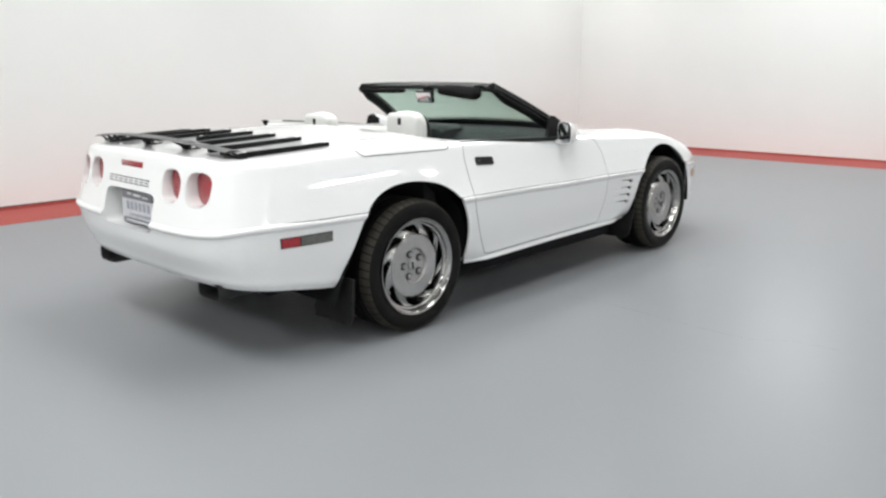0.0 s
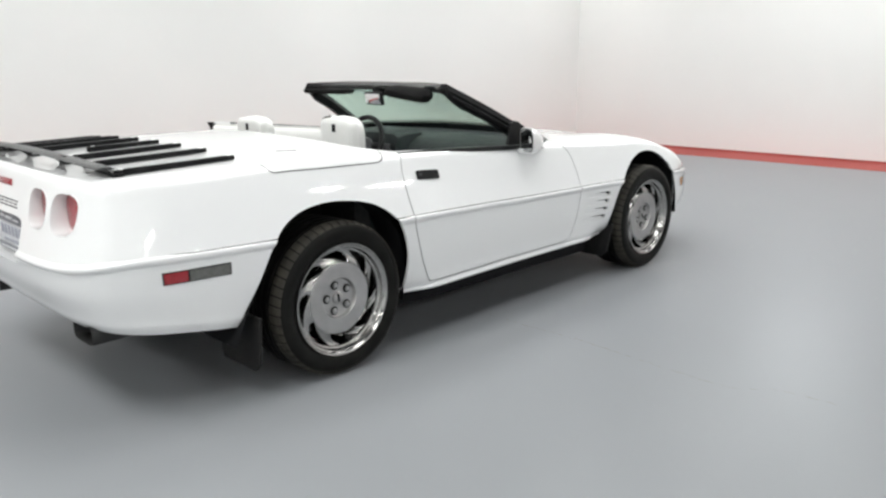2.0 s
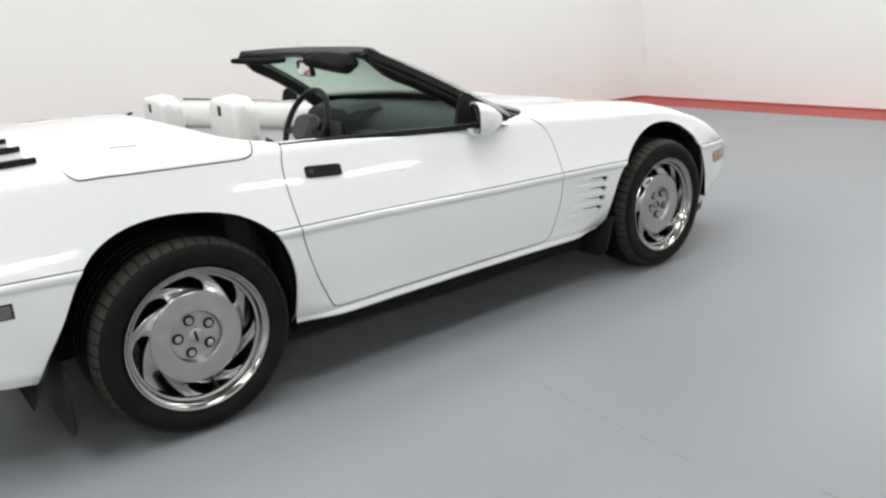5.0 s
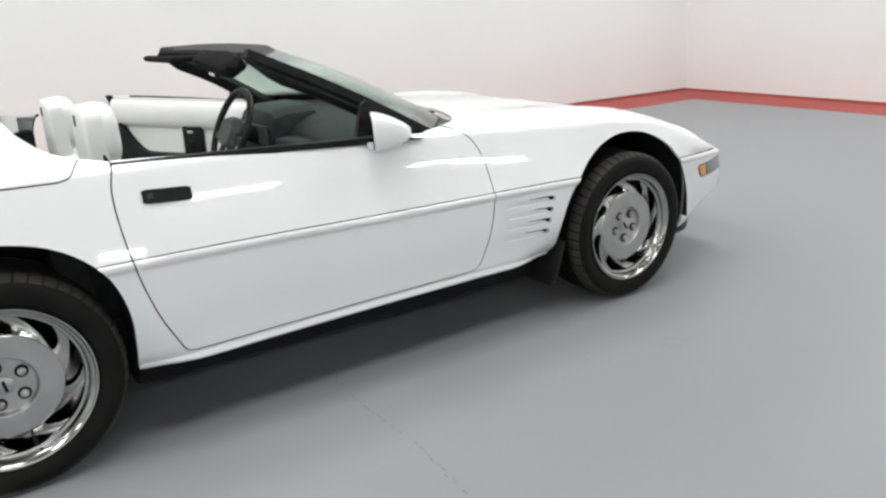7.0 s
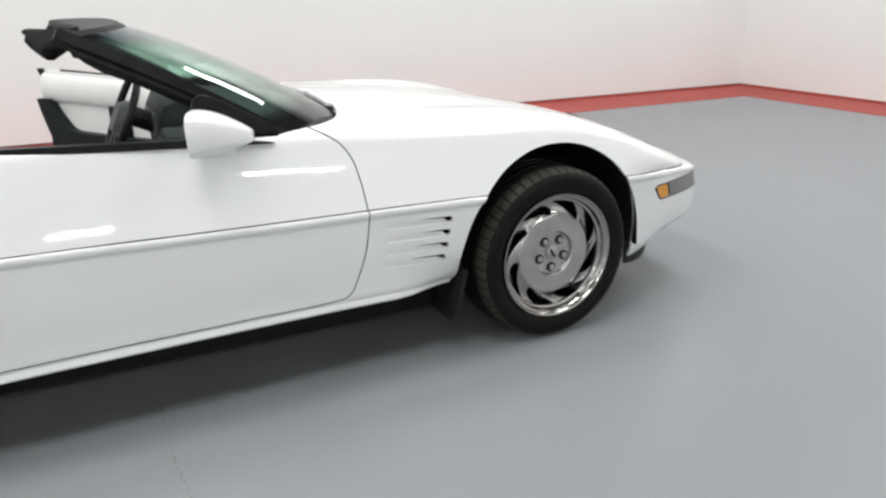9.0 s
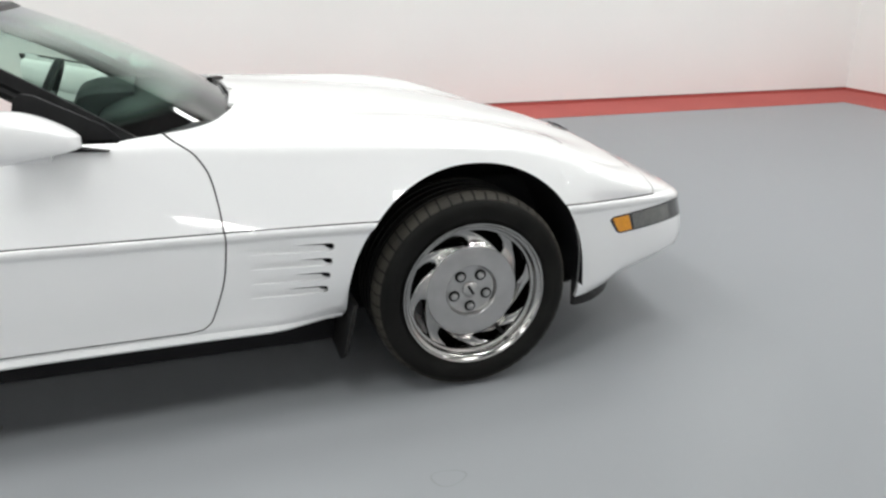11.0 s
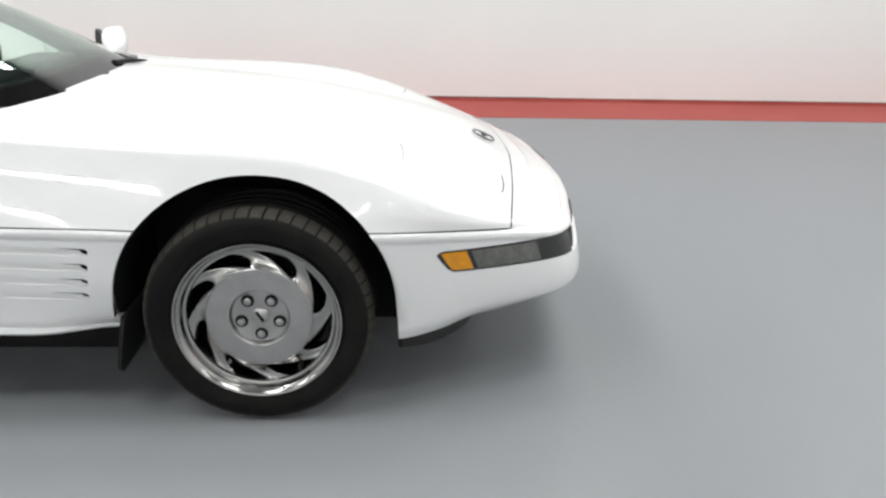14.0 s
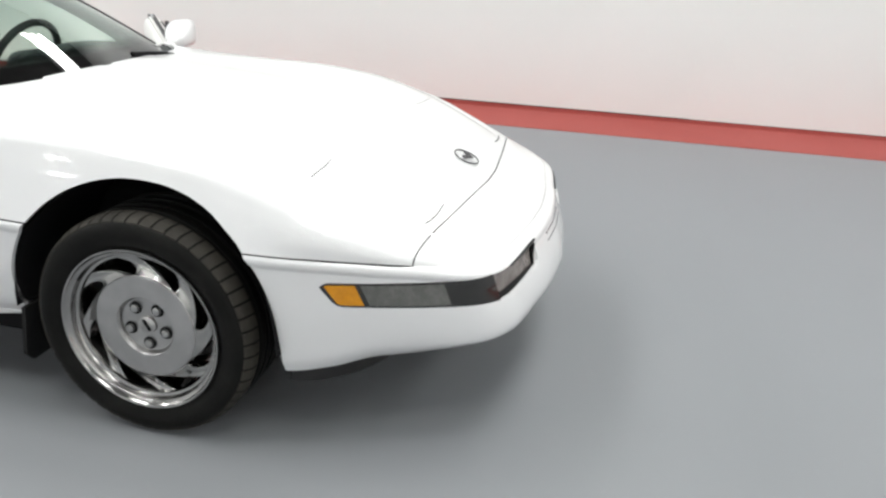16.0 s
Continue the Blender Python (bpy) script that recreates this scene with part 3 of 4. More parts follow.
# ---- more materials ----
GLASS = material("tinted_glass", (0.64, 0.84, 0.74), 0.0, ior=1.45)


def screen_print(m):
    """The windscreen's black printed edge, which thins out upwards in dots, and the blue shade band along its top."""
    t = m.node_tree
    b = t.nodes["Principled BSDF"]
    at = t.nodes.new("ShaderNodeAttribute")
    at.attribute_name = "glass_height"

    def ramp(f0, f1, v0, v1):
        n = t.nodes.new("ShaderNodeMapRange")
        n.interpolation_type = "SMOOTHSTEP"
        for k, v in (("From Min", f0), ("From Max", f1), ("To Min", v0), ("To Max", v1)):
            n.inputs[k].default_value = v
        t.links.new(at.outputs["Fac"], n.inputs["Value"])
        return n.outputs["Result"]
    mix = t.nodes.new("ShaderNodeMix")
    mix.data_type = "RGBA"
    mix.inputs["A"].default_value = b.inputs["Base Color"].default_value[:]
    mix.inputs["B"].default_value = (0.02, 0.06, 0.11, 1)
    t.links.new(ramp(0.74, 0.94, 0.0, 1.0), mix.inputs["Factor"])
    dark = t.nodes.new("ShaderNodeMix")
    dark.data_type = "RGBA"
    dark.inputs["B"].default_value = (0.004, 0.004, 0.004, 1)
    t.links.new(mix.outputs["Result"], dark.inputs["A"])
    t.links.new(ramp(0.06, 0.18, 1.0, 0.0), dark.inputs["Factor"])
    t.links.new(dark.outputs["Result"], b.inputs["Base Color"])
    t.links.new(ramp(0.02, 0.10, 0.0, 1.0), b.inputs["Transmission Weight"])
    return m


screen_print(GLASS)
MIRROR = material("mirror_glass", (0.8, 0.82, 0.83), 0.03, metal=1.0)
RED_LENS = vary(material("red_lens", (0.34, 0.014, 0.024), 0.14, coat=0.5), (0.26, 0.010, 0.016), 60, bump=0.35, bump_scale=160)
AMBER_LENS = vary(material("amber_lens", (0.72, 0.30, 0.003), 0.15, coat=0.25), (0.60, 0.23, 0.002), 60, bump=0.35, bump_scale=160)
SMOKE_LENS = vary(material("grey_lens", (0.09, 0.092, 0.085), 0.12, coat=0.8), (0.13, 0.13, 0.12), 45, bump=0.4, bump_scale=150)
DARK_LENS = material("dark_smoked_lens", (0.012, 0.012, 0.011), 0.10, coat=0.7)
FOG_LENS = vary(material("clear_lamp_lens", (0.21, 0.185, 0.175), 0.15, coat=0.6), (0.30, 0.27, 0.255), 35, bump=0.5, bump_scale=120)
GREY = vary(material("grey_plastic", (0.045, 0.045, 0.048), 0.5, spec=0.25), (0.062, 0.062, 0.066), 12, bump=0.15, bump_scale=250)
RACK = vary(material("black_powder_coat", (0.007, 0.007, 0.0075), 0.40, spec=0.09), (0.014, 0.014, 0.0145), 18, bump=0.12, bump_scale=320)
DASH = vary(material("black_vinyl", (0.0065, 0.0088, 0.0094), 0.50, spec=0.17), (0.012, 0.0152, 0.0158), 16, bump=0.25, bump_scale=280)
VISOR = vary(material("black_visor_cloth", (0.006, 0.006, 0.0062), 0.75, spec=0.05), (0.010, 0.010, 0.010), 14, bump=0.2, bump_scale=260)
PLATE = vary(material("plate_white", (0.62, 0.63, 0.65), 0.35), (0.5, 0.5, 0.52), 25)
PLATE_DARK = material("plate_print", (0.16, 0.165, 0.185), 0.4)
PRINT = material("faded_blue_print", (0.30, 0.31, 0.36), 0.4)
STEEL = material("dark_exhaust_steel", (0.02, 0.02, 0.02), 0.5, metal=0.3)
IRON = material("dull_brake_iron", (0.012, 0.011, 0.010), 0.85, spec=0.1)
CARPET = vary(material("black_carpet", (0.012, 0.012, 0.012), 0.95), (0.02, 0.02, 0.02), 30, bump=0.5, bump_scale=300)
FLAP = vary(material("mud_flap_rubber", (0.012, 0.012, 0.013), 0.55, spec=0.15), (0.024, 0.023, 0.022), 10, bump=0.2, bump_scale=120)
BRUSHED = vary(material("brushed_alloy", (0.42, 0.415, 0.41), 0.36, metal=1.0), (0.50, 0.495, 0.49), 12, rough2=0.28)
NUT = material("nut_steel", (0.42, 0.42, 0.42), 0.28, metal=1.0)
SOCKET = material("dark_nut_socket", (0.015, 0.015, 0.015), 0.6, spec=0.2)
RACKTOP = vary(material("grey_black_coat", (0.035, 0.036, 0.038), 0.4), (0.05, 0.05, 0.052), 14, bump=0.1, bump_scale=300)
BOLT = material("bright_bolt", (0.85, 0.85, 0.84), 0.4)
CHROME = material("chrome", (0.72, 0.72, 0.73), 0.08, metal=1.0)

def patch(rows, k0, k1, z0, z1, out, deep=0.012, n=10, m=4, side=-1, round_z=0.0, slant=(0.0, 0.0)):
    """A slab that follows the skin between two columns and two heights (functions of 0..1 along it), standing out from it."""
    front, back = [], []
    for i in range(n + 1):
        f = i / n
        k = k0 + (k1 - k0) * f
        a, b = z0(f), z1(f)
        if round_z:
            e = min(f, 1 - f) * n / 1.0
            if e < 1:
                a, b = a + round_z * (1 - e), b - round_z * (1 - e)
        ra, rb = [], []
        for j in range(m + 1):
            z = a + (b - a) * j / m
            kk = k + (slant[0] + (slant[1] - slant[0]) * f) * (1 - j / m)
            p = on_side(rows, kk, z)
            tx = on_side(rows, kk + 0.4, z) - on_side(rows, kk - 0.4, z)
            tz = on_side(rows, kk, z + 0.005) - on_side(rows, kk, z - 0.005)
            nn = np.cross(tx, tz)
            nn /= np.linalg.norm(nn)
            q, r = p + nn * out, p - nn * deep
            ra.append((q[0], q[1] * -side, q[2]))
            rb.append((r[0], r[1] * -side, r[2]))
        front.append(ra)
        back.append(rb)
    loops = [fr + ba[::-1] for fr, ba in zip(front, back)]
    return tube(loops)


def const(v):
    return lambda f: v


# ---- wheels ----
def tyre_mesh():
    # section of the tyre: side wall bulge, rounded shoulder, tread with three grooves
    sec = [(0.228, -0.112), (0.236, -0.122), (0.252, -0.131), (0.272, -0.1365), (0.290, -0.1365), (0.302, -0.132), (0.311, -0.124), (0.317, -0.112), (0.3215, -0.098)]
    for g in (-0.062, -0.022, 0.022, 0.062):
        sec += [(0.326, g - 0.008), (0.319, g - 0.006), (0.319, g + 0.006), (0.326, g + 0.008)]
    sec += [(0.3215, 0.098), (0.317, 0.112), (0.311, 0.124), (0.290, 0.1365), (0.252, 0.131), (0.228, 0.112)]
    return lathe(sec, 96)


def tread_mesh(count=52):
    """Shoulder blocks of the tread, with grooves between them."""
    bm = bmesh.new()
    for side in (-1, 1):
        for i in range(count):
            a0, a1 = 2 * math.pi * (i + 0.09) / count, 2 * math.pi * (i + 0.91) / count
            pr = [(0.3260, 0.072), (0.3245, 0.098), (0.3195, 0.114), (0.3120, 0.1265), (0.306, 0.126), (0.314, 0.098), (0.317, 0.072)]
            loops = []
            for a in (a0, a1):
                loops.append([(r * math.cos(a + 0.35 * (w - 0.072)), side * w, r * math.sin(a + 0.35 * (w - 0.072))) for r, w in pr])
            add(bm, tube(loops))
    return bm


def spoke(i):
    """One of the eight blades that curve from the wheel's disc out to its rim."""
    loops = []
    base = 2 * math.pi * i / 8
    for j in range(11):
        t = j / 10
        r = 0.146 + 0.066 * t
        mid = base + radians(2 + 36 * t ** 1.1)
        half = radians(23.5 * (1 - t) ** 2.6 + 5.2 + 6.0 * t ** 3)
        y = -0.1010 + 0.010 * math.sin(math.pi * t ** 1.1) + 0.003 * t
        face = [(-1, 0.012), (-0.9, 0.002)] + [(-0.9 + 1.8 * k / 8, 0.003 * math.sin(math.pi * k / 8) * t) for k in range(1, 8)] + [(0.9, 0.002), (1, 0.012), (1, 0.034), (0.33, 0.034), (-0.33, 0.034), (-1, 0.034)]
        loops.append([(r * math.cos(mid + a * half), y + dy, r * math.sin(mid + a * half)) for a, dy in face])
    return tube(loops)


meshes = {}


def shared(name, make, mat, parent, label="", sharp=35):
    """Alike parts share one mesh."""
    if name not in meshes:
        o = part(name, make(), mat, parent, label, sharp=sharp)
        meshes[name] = o.data
        return o
    o = new(name, meshes[name])
    o.parent = parent
    if label:
        o["label"] = label
    return o


def wheel(x, side, turn):
    """A tyre with its parts; the rim hangs under it with blades and nuts joined to it as its own parts."""
    e = new("wheel")
    e.parent = car
    e.location = (x, side * WHEEL_Y, WHEEL_R)
    e.rotation_euler = (0, turn, 0 if side < 0 else math.pi)
    e["label"] = "polished alloy wheel with eight curved blades and black tyre"
    shared("tyre", tyre_mesh, RUBBER, e)
    shared("tyre_tread", tread_mesh, TREAD, e)["kind"] = "stuff"
    shared("rim", lambda: lathe([(0.2285, -0.110), (0.2350, -0.120), (0.2380, -0.128), (0.2360, -0.1325), (0.2310, -0.131), (0.2275, -0.124), (0.2235, -0.1215), (0.2190, -0.1190), (0.2165, -0.110), (0.2130, -0.1035),
                                 (0.2060, -0.1015), (0.2035, -0.096), (0.203, -0.06), (0.196, -0.02), (0.192, 0.10), (0.225, 0.112)], 96), ALLOY, e)
    shared("hub_disc", lambda: lathe([(0.0, -0.084), (0.030, -0.084), (0.0760, -0.084), (0.0800, -0.0850), (0.0845, -0.0985), (0.0870, -0.1015), (0.110, -0.1022), (0.1485, -0.1018), (0.1510, -0.0995), (0.153, -0.08), (0.152, -0.055), (0, -0.055)], 72),
           BRUSHED, e)
    for i in range(8):
        s = shared("blade", lambda: spoke(0), ALLOY, e)
        s.rotation_euler = (0, 0.36 - 2 * math.pi * i / 8, 0)
    for i in range(5):
        a = 2 * math.pi * i / 5 - math.pi / 2
        n = shared("wheel_nut", lambda: lathe([(0.0, -0.0962), (0.0085, -0.0960), (0.0108, -0.0945), (0.0118, -0.0915), (0.0120, -0.0860)], 18), NUT, e)
        n.location = (0.0570 * math.cos(a), 0, 0.0570 * math.sin(a))
        n = shared("nut_socket", lambda: lathe([(0.0118, -0.0866), (0.0125, -0.0882), (0.0172, -0.0886), (0.0182, -0.0878), (0.0185, -0.0860)], 20), SOCKET, e)
        n.location = (0.0570 * math.cos(a), 0, 0.0570 * math.sin(a))
    shared("centre_cap", lambda: lathe([(0.0, -0.0925), (0.021, -0.092), (0.0255, -0.0895), (0.0265, -0.085)], 32), BRUSHED, e)
    cb = shared("cap_emblem", lambda: box((-0.0045, -0.0950, -0.018), (0.0045, -0.0918, 0.018), 0.001), BLACK, e)
    cb.rotation_euler = (0, -0.55, 0)
    va = shared("valve_stem", lambda: lathe([(0.0, -0.030), (0.0045, -0.029), (0.005, -0.015), (0.0065, -0.010), (0.0065, 0.01)], 12), SOCKET, e)
    va.location = (0.108, -0.085, -0.158)
    shared("brake_disc", lambda: lathe([(0.0, 0.0), (0.15, 0.0), (0.152, 0.004), (0.152, 0.02), (0.15, 0.024), (0.0, 0.024)], 48), IRON, e)
    return e


for x, s, turn in ((0.0, -1, 0.367), (AXLE, -1, 0.0), (0.0, 1, 0.5), (AXLE, 1, 0.9)):
    wheel(x, s, turn)

# mud flaps behind the wheels
for s in (-1, 1):
    for x0, x1, top, low, lean in ((-0.345, -0.50, 0.34, 0.118, 0.055), (2.072, 2.05, 0.33, 0.135, 0.048)):
        rows = []
        for k in range(7):
            f = k / 6
            z = top + (low - top) * f
            w = 0.006
            xx = x0 + (x1 - x0) * 0.35 * (1 - f) - lean * f
            yo, yi = (0.862 if x0 < 0 else 0.848) - 0.015 * f - (0.03 if k == 6 else 0), (0.62 - 0.055 * f if x0 < 0 else 0.60) + (0.02 if k == 6 else 0)
            rows.append([(xx - w, s * yo, z), (xx + w, s * yo, z), (xx + w, s * yi, z), (xx - w, s * yi, z)])
        part("mud_flap", tube(rows), FLAP, car, "black rubber mud flap")

# ---- lamps on the body ----
for s in (-1, 1):
    # rear side marker
    k0, k1, ks = column(LOW, -0.742, 0.55), column(LOW, -0.493, 0.55), column(LOW, -0.655, 0.55)
    lo, hi = const(0.529), const(0.575)
    km0, km1, kms = column(LOW, -0.737, 0.55), column(LOW, -0.499, 0.55), column(LOW, -0.648, 0.55)
    mk = part("side_marker", patch(LOW, k0, k1, lo, hi, 0.0015, side=s, n=14), BLACK, car, "red and smoked grey side marker lamp")
    part("red_lens", patch(LOW, km0, ks, const(0.533), const(0.571), 0.004, 0.004, side=s), RED_LENS, mk, "red marker lens")
    part("grey_lens", patch(LOW, kms, km1, const(0.533), const(0.571), 0.004, 0.004, side=s), SMOKE_LENS, mk, "smoked grey lens")
    # front corner lamps in a dark band, and the fog lamp sunk into the bumper's face
    at = lambda x: column(LOW, x, 0.48)
    ka, kb, kc, ke = at(2.946), at(3.034), at(3.250), at(3.363)
    sl = at(2.972) - ka
    up = lambda f: 0.519 - 0.004 * f - 0.012 * max(0.0, 1 - f / 0.05) ** 2
    dn = lambda f: 0.452 - 0.012 * f + 0.014 * max(0.0, 1 - f / 0.06) ** 2
    fl = part("front_lamp", patch(LOW, ka, ke, dn, up, 0.0012, 0.012, n=60, side=s, slant=(sl, 0)), DARK_LENS, car, "front corner lamp band of amber, smoked and clear lenses")
    g = lambda k: (k - ka) / (ke - ka)
    sub = lambda f0, f1, fn, d: (lambda f: fn(f0 + (f1 - f0) * f) + d)
    for nm, a, b, mt, lb, tilt in (("amber_lens", ka + 0.35, kb, AMBER_LENS, "amber indicator lens", (sl, 0.4)), ("grey_lens", kb + 0.35, kc, SMOKE_LENS, "smoked grey cornering lamp lens", (0.4, 0.15))):
        part(nm, patch(LOW, a, b, sub(g(a), g(b), dn, 0.0065), sub(g(a), g(b), up, -0.006), 0.0032, 0.003, n=12, side=s, slant=tilt), mt, fl, lb)
    rows = []
    for y, x in ((FOG_Y0 + 0.008, 3.420), (FOG_Y0 + 0.1, 3.403), (FOG_Y1 - 0.1, 3.376), (FOG_Y1 + 0.03, 3.334)):
        rows.append([(x, s * y, FOG_Z0 - 0.012), (x - 0.020, s * y, FOG_Z1 + 0.012), (x - 0.04, s * y, FOG_Z1 + 0.012), (x - 0.04, s * y, FOG_Z0 - 0.012)])
    part("fog_lens", tube(rows), FOG_LENS, fl, "clear ribbed fog lamp lens")
    floor = [[(x, s * y, FOG_Z0 - 0.008), (x, s * y, FOG_Z0 - 0.003), (3.28, s * y, FOG_Z0 - 0.003), (3.28, s * y, FOG_Z0 - 0.008)] for y, x in ((FOG_Y0 - 0.01, 3.440), (0.40, 3.424), (0.50, 3.405), (FOG_Y1, 3.362))]
    part("fog_lamp_tray", tube(floor), BLACK, fl)
    roof = [[(x, y, z + 0.075) for x, y, z in r] for r in [[(q[0] - 0.016, q[1], q[2]) for q in r] for r in floor]]
    part("fog_lamp_roof", tube(roof), BLACK, fl)
    part("fog_lamp_end", box((3.34, min(s * FOG_Y0, s * (FOG_Y0 - 0.008)), FOG_Z0 - 0.003), (3.424, max(s * FOG_Y0, s * (FOG_Y0 - 0.008)), FOG_Z1 - 0.012)), BLACK, fl)

# raised lettering on the tail and the nose, as plain bars
for i in range(8):
    y = 0.195 - 0.050 * i
    for z in (0.753, 0.765, 0.777):
        x = tail_x(y, z)
        part("badge_bar", box((x - 0.003, y - (0.019 if z != 0.765 else 0.012), z - 0.0022), (x + 0.004, y + 0.019, z + 0.0022), 0.001), GREY, car)
def nose_x(y, z):
    lo, hi = float(LOW.shape[1] - 30), LOW.shape[1] - 1.001
    for _ in range(40):
        mid = (lo + hi) / 2
        if -on_side(LOW, mid, z)[1] > abs(y):
            lo = mid
        else:
            hi = mid
    return float(on_side(LOW, lo, z)[0])


for i in range(8):
    y = -0.126 + 0.036 * i
    for z in (0.462, 0.484):
        x = nose_x(y, z)
        part("badge_bar", box((x - 0.004, y - 0.013, z - 0.0018), (x + 0.0015, y + 0.013, z + 0.0018), 0.0008), GREY, car)

# tail lamps in round-cornered wells
for cy, cz in LAMPS:
    loops = [[(tail_x(y, z) + d, cy + (y - cy) * f, cz + (z - cz) * f) for y, z in squircle(cy, cz, 0.072, 0.072)] for d, f in ((0.0, 1.0), (-0.002, 0.985), (0.003, 0.970), (0.035, 0.965), (0.066, 0.96))]
    well = part("tail_lamp_well", grid(loops, True), PAINT, car)
    lens = [[(tail_x(cy, cz) + d, y, z) for y, z in squircle(cy, cz, 0.072 * f, 0.072 * f)] for d, f in ((0.068, 0.99), (0.047, 0.985), (0.040, 0.94), (0.036, 0.5), (0.035, 0.05))]
    part("tail_lamp_lens", tube(lens), RED_LENS, well, "red tail lamp lens")
part("brake_lamp", box((tail_x(0, 0.84) - 0.003, -0.103, 0.826), (-0.925, 0.103, 0.853), 0.003), RED_LENS, car, "high red brake lamp strip")

# number plate well with its plate
def tail_skin(y, z):
    """The x of the tail's skin at that y and height, above or below the moulding."""
    skin = UPP if z > belt_z(-1.0) else LOW
    lo, hi = 0.0, 25.9
    for _ in range(30):
        mid = (lo + hi) / 2
        if -on_side(skin, mid, z)[1] < abs(y):
            lo = mid
        else:
            hi = mid
    return float(on_side(skin, lo, z)[0])


rim = squircle(0, 0.638, 0.234, 0.0862, 8)
rows = [[(tail_skin(y, z) + 0.003, y, z) for y, z in rim]] + [[(x, y, z) for y, z in squircle(0, 0.638, 0.235 * f, 0.087 * f, 8)] for x, f in ((-0.955, 0.985), (-0.875, 0.97), (-0.870, 0.90), (-0.870, 0.02))]
pw = part("plate_well", tube(rows, False), PAINT, car)
# the recess's back wall, coloured dark to hold the shade behind the plate
part("plate_recess_shade", box((-0.890, -0.215, 0.560), (-0.868, 0.215, 0.715), 0.004), GREY, pw, "back of the plate recess, dark grey for the shade in it")
pl = part("number_plate", box((-0.965, -0.170, 0.562), (-0.958, 0.140, 0.716), 0.004), PLATE, car, "white number plate in a printed dark frame")
for z0, z1 in ((0.676, 0.716), (0.562, 0.586)):
    part("plate_frame", box((-0.970, -0.172, z0), (-0.957, 0.122, z1), 0.003), PLATE_DARK, pl)
for y0, y1, z0, z1 in ((-0.140, -0.085, 0.690, 0.697), (-0.070, 0.000, 0.692, 0.703), (0.015, 0.060, 0.695, 0.705), (-0.150, 0.090, 0.570, 0.577)):
    part("frame_bar", box((-0.9725, y0, z0), (-0.969, y1, z1), 0.001), PLATE, pl)
for i in range(6):
    part("plate_bar", box((-0.968, -0.138 + 0.040 * i, 0.624), (-0.964, -0.112 + 0.040 * i, 0.664), 0.002), PRINT, pl)
part("plate_bar", box((-0.968, -0.140, 0.597), (-0.964, 0.060, 0.610), 0.002), PRINT, pl)

# exhaust tips
for s in (-1, 1):
    rows = [[(x, yy, zz) for yy, zz in squircle(0.470 if s > 0 else -0.520, 0.334, 0.086 * f, 0.037 * f, 5, 28)] for x, f in ((-0.45, 0.9), (-0.905, 1), (-0.920, 0.96), (-0.885, 0.86), (-0.6, 0.80))]
    part("exhaust_tip", tube(rows), STEEL, car, "dark flattened exhaust tip")

# dark rubber air dam that hangs below the nose's lower edge
DAM = vary(material("air_dam_rubber", (0.020, 0.020, 0.021), 0.5, spec=0.25), (0.030, 0.029, 0.028), 12, bump=0.15, bump_scale=150)
half = [(2.848, 0.782), (2.89, 0.778), (2.935, 0.764), (2.985, 0.732), (3.03, 0.68), (3.07, 0.60), (3.10, 0.48), (3.125, 0.25), (3.13, 0.0)]
full = curve2([(x, -y) for x, y in half] + [(x, y) for x, y in half[::-1]][1:], 3)
drop = spline([(2.8, 0.198), (2.9, 0.204), (3.0, 0.214), (3.2, 0.218)])
part("air_dam", tube([[(x, y, 0.31), (x, y, drop(x) + 0.004), (x - 0.003, y, drop(x)), (x - 0.012, y * 0.985, drop(x)), (x - 0.014, y * 0.98, 0.31)] for x, y in full]), DAM, car, "dark rubber air dam under the nose")

# bonnet emblem: an oval ring with a crossed bar
n = Vector((0.30, 0, 1)).normalized()
rows = []
for i in range(29):
    a = 2 * math.pi * i / 28
    cx, cy = 3.141 + 0.040 * math.sin(a), 0.050 * math.cos(a)
    rows.append([(cx + 0.0021 * math.cos(t) * math.sin(a), cy + 0.0021 * math.cos(t) * math.cos(a), 0.6700 - 0.42 * (cx - 3.141) - 0.35 * cy * cy + 0.003 * math.sin(t)) for t in np.linspace(0, 2 * math.pi, 8, endpoint=False)])
em = part("bonnet_emblem", grid(rows, True), GREY, car, "small dark oval emblem")
for turn in (62, -38):
    eb = part("emblem_flag", box((-0.034, -0.003, -0.002), (0.004, 0.011, 0.003), 0.001), GREY, em)
    eb.matrix_basis = pose(3.146, 0, 0.6715, 0, 21, 0) @ pose(0.008, 0, 0, 0, 0, turn)

# slim flush vents on the rear deck
for s in (-1, 1):
    v = part("deck_vent", box((-0.045, -0.0085, -0.006), (0.045, 0.0085, 0.0014), 0.006), GREY, car, "slim grey flush cap on the deck")
    p, n = upper_skin[0].find_nearest(Vector((-0.064, s * 0.592, 0.92)))[:2]
    v.matrix_basis = Matrix.Translation(p) @ n.to_track_quat("Z", "Y").to_matrix().to_4x4() @ pose(0, 0, 0, 0, 0, 2 * s)

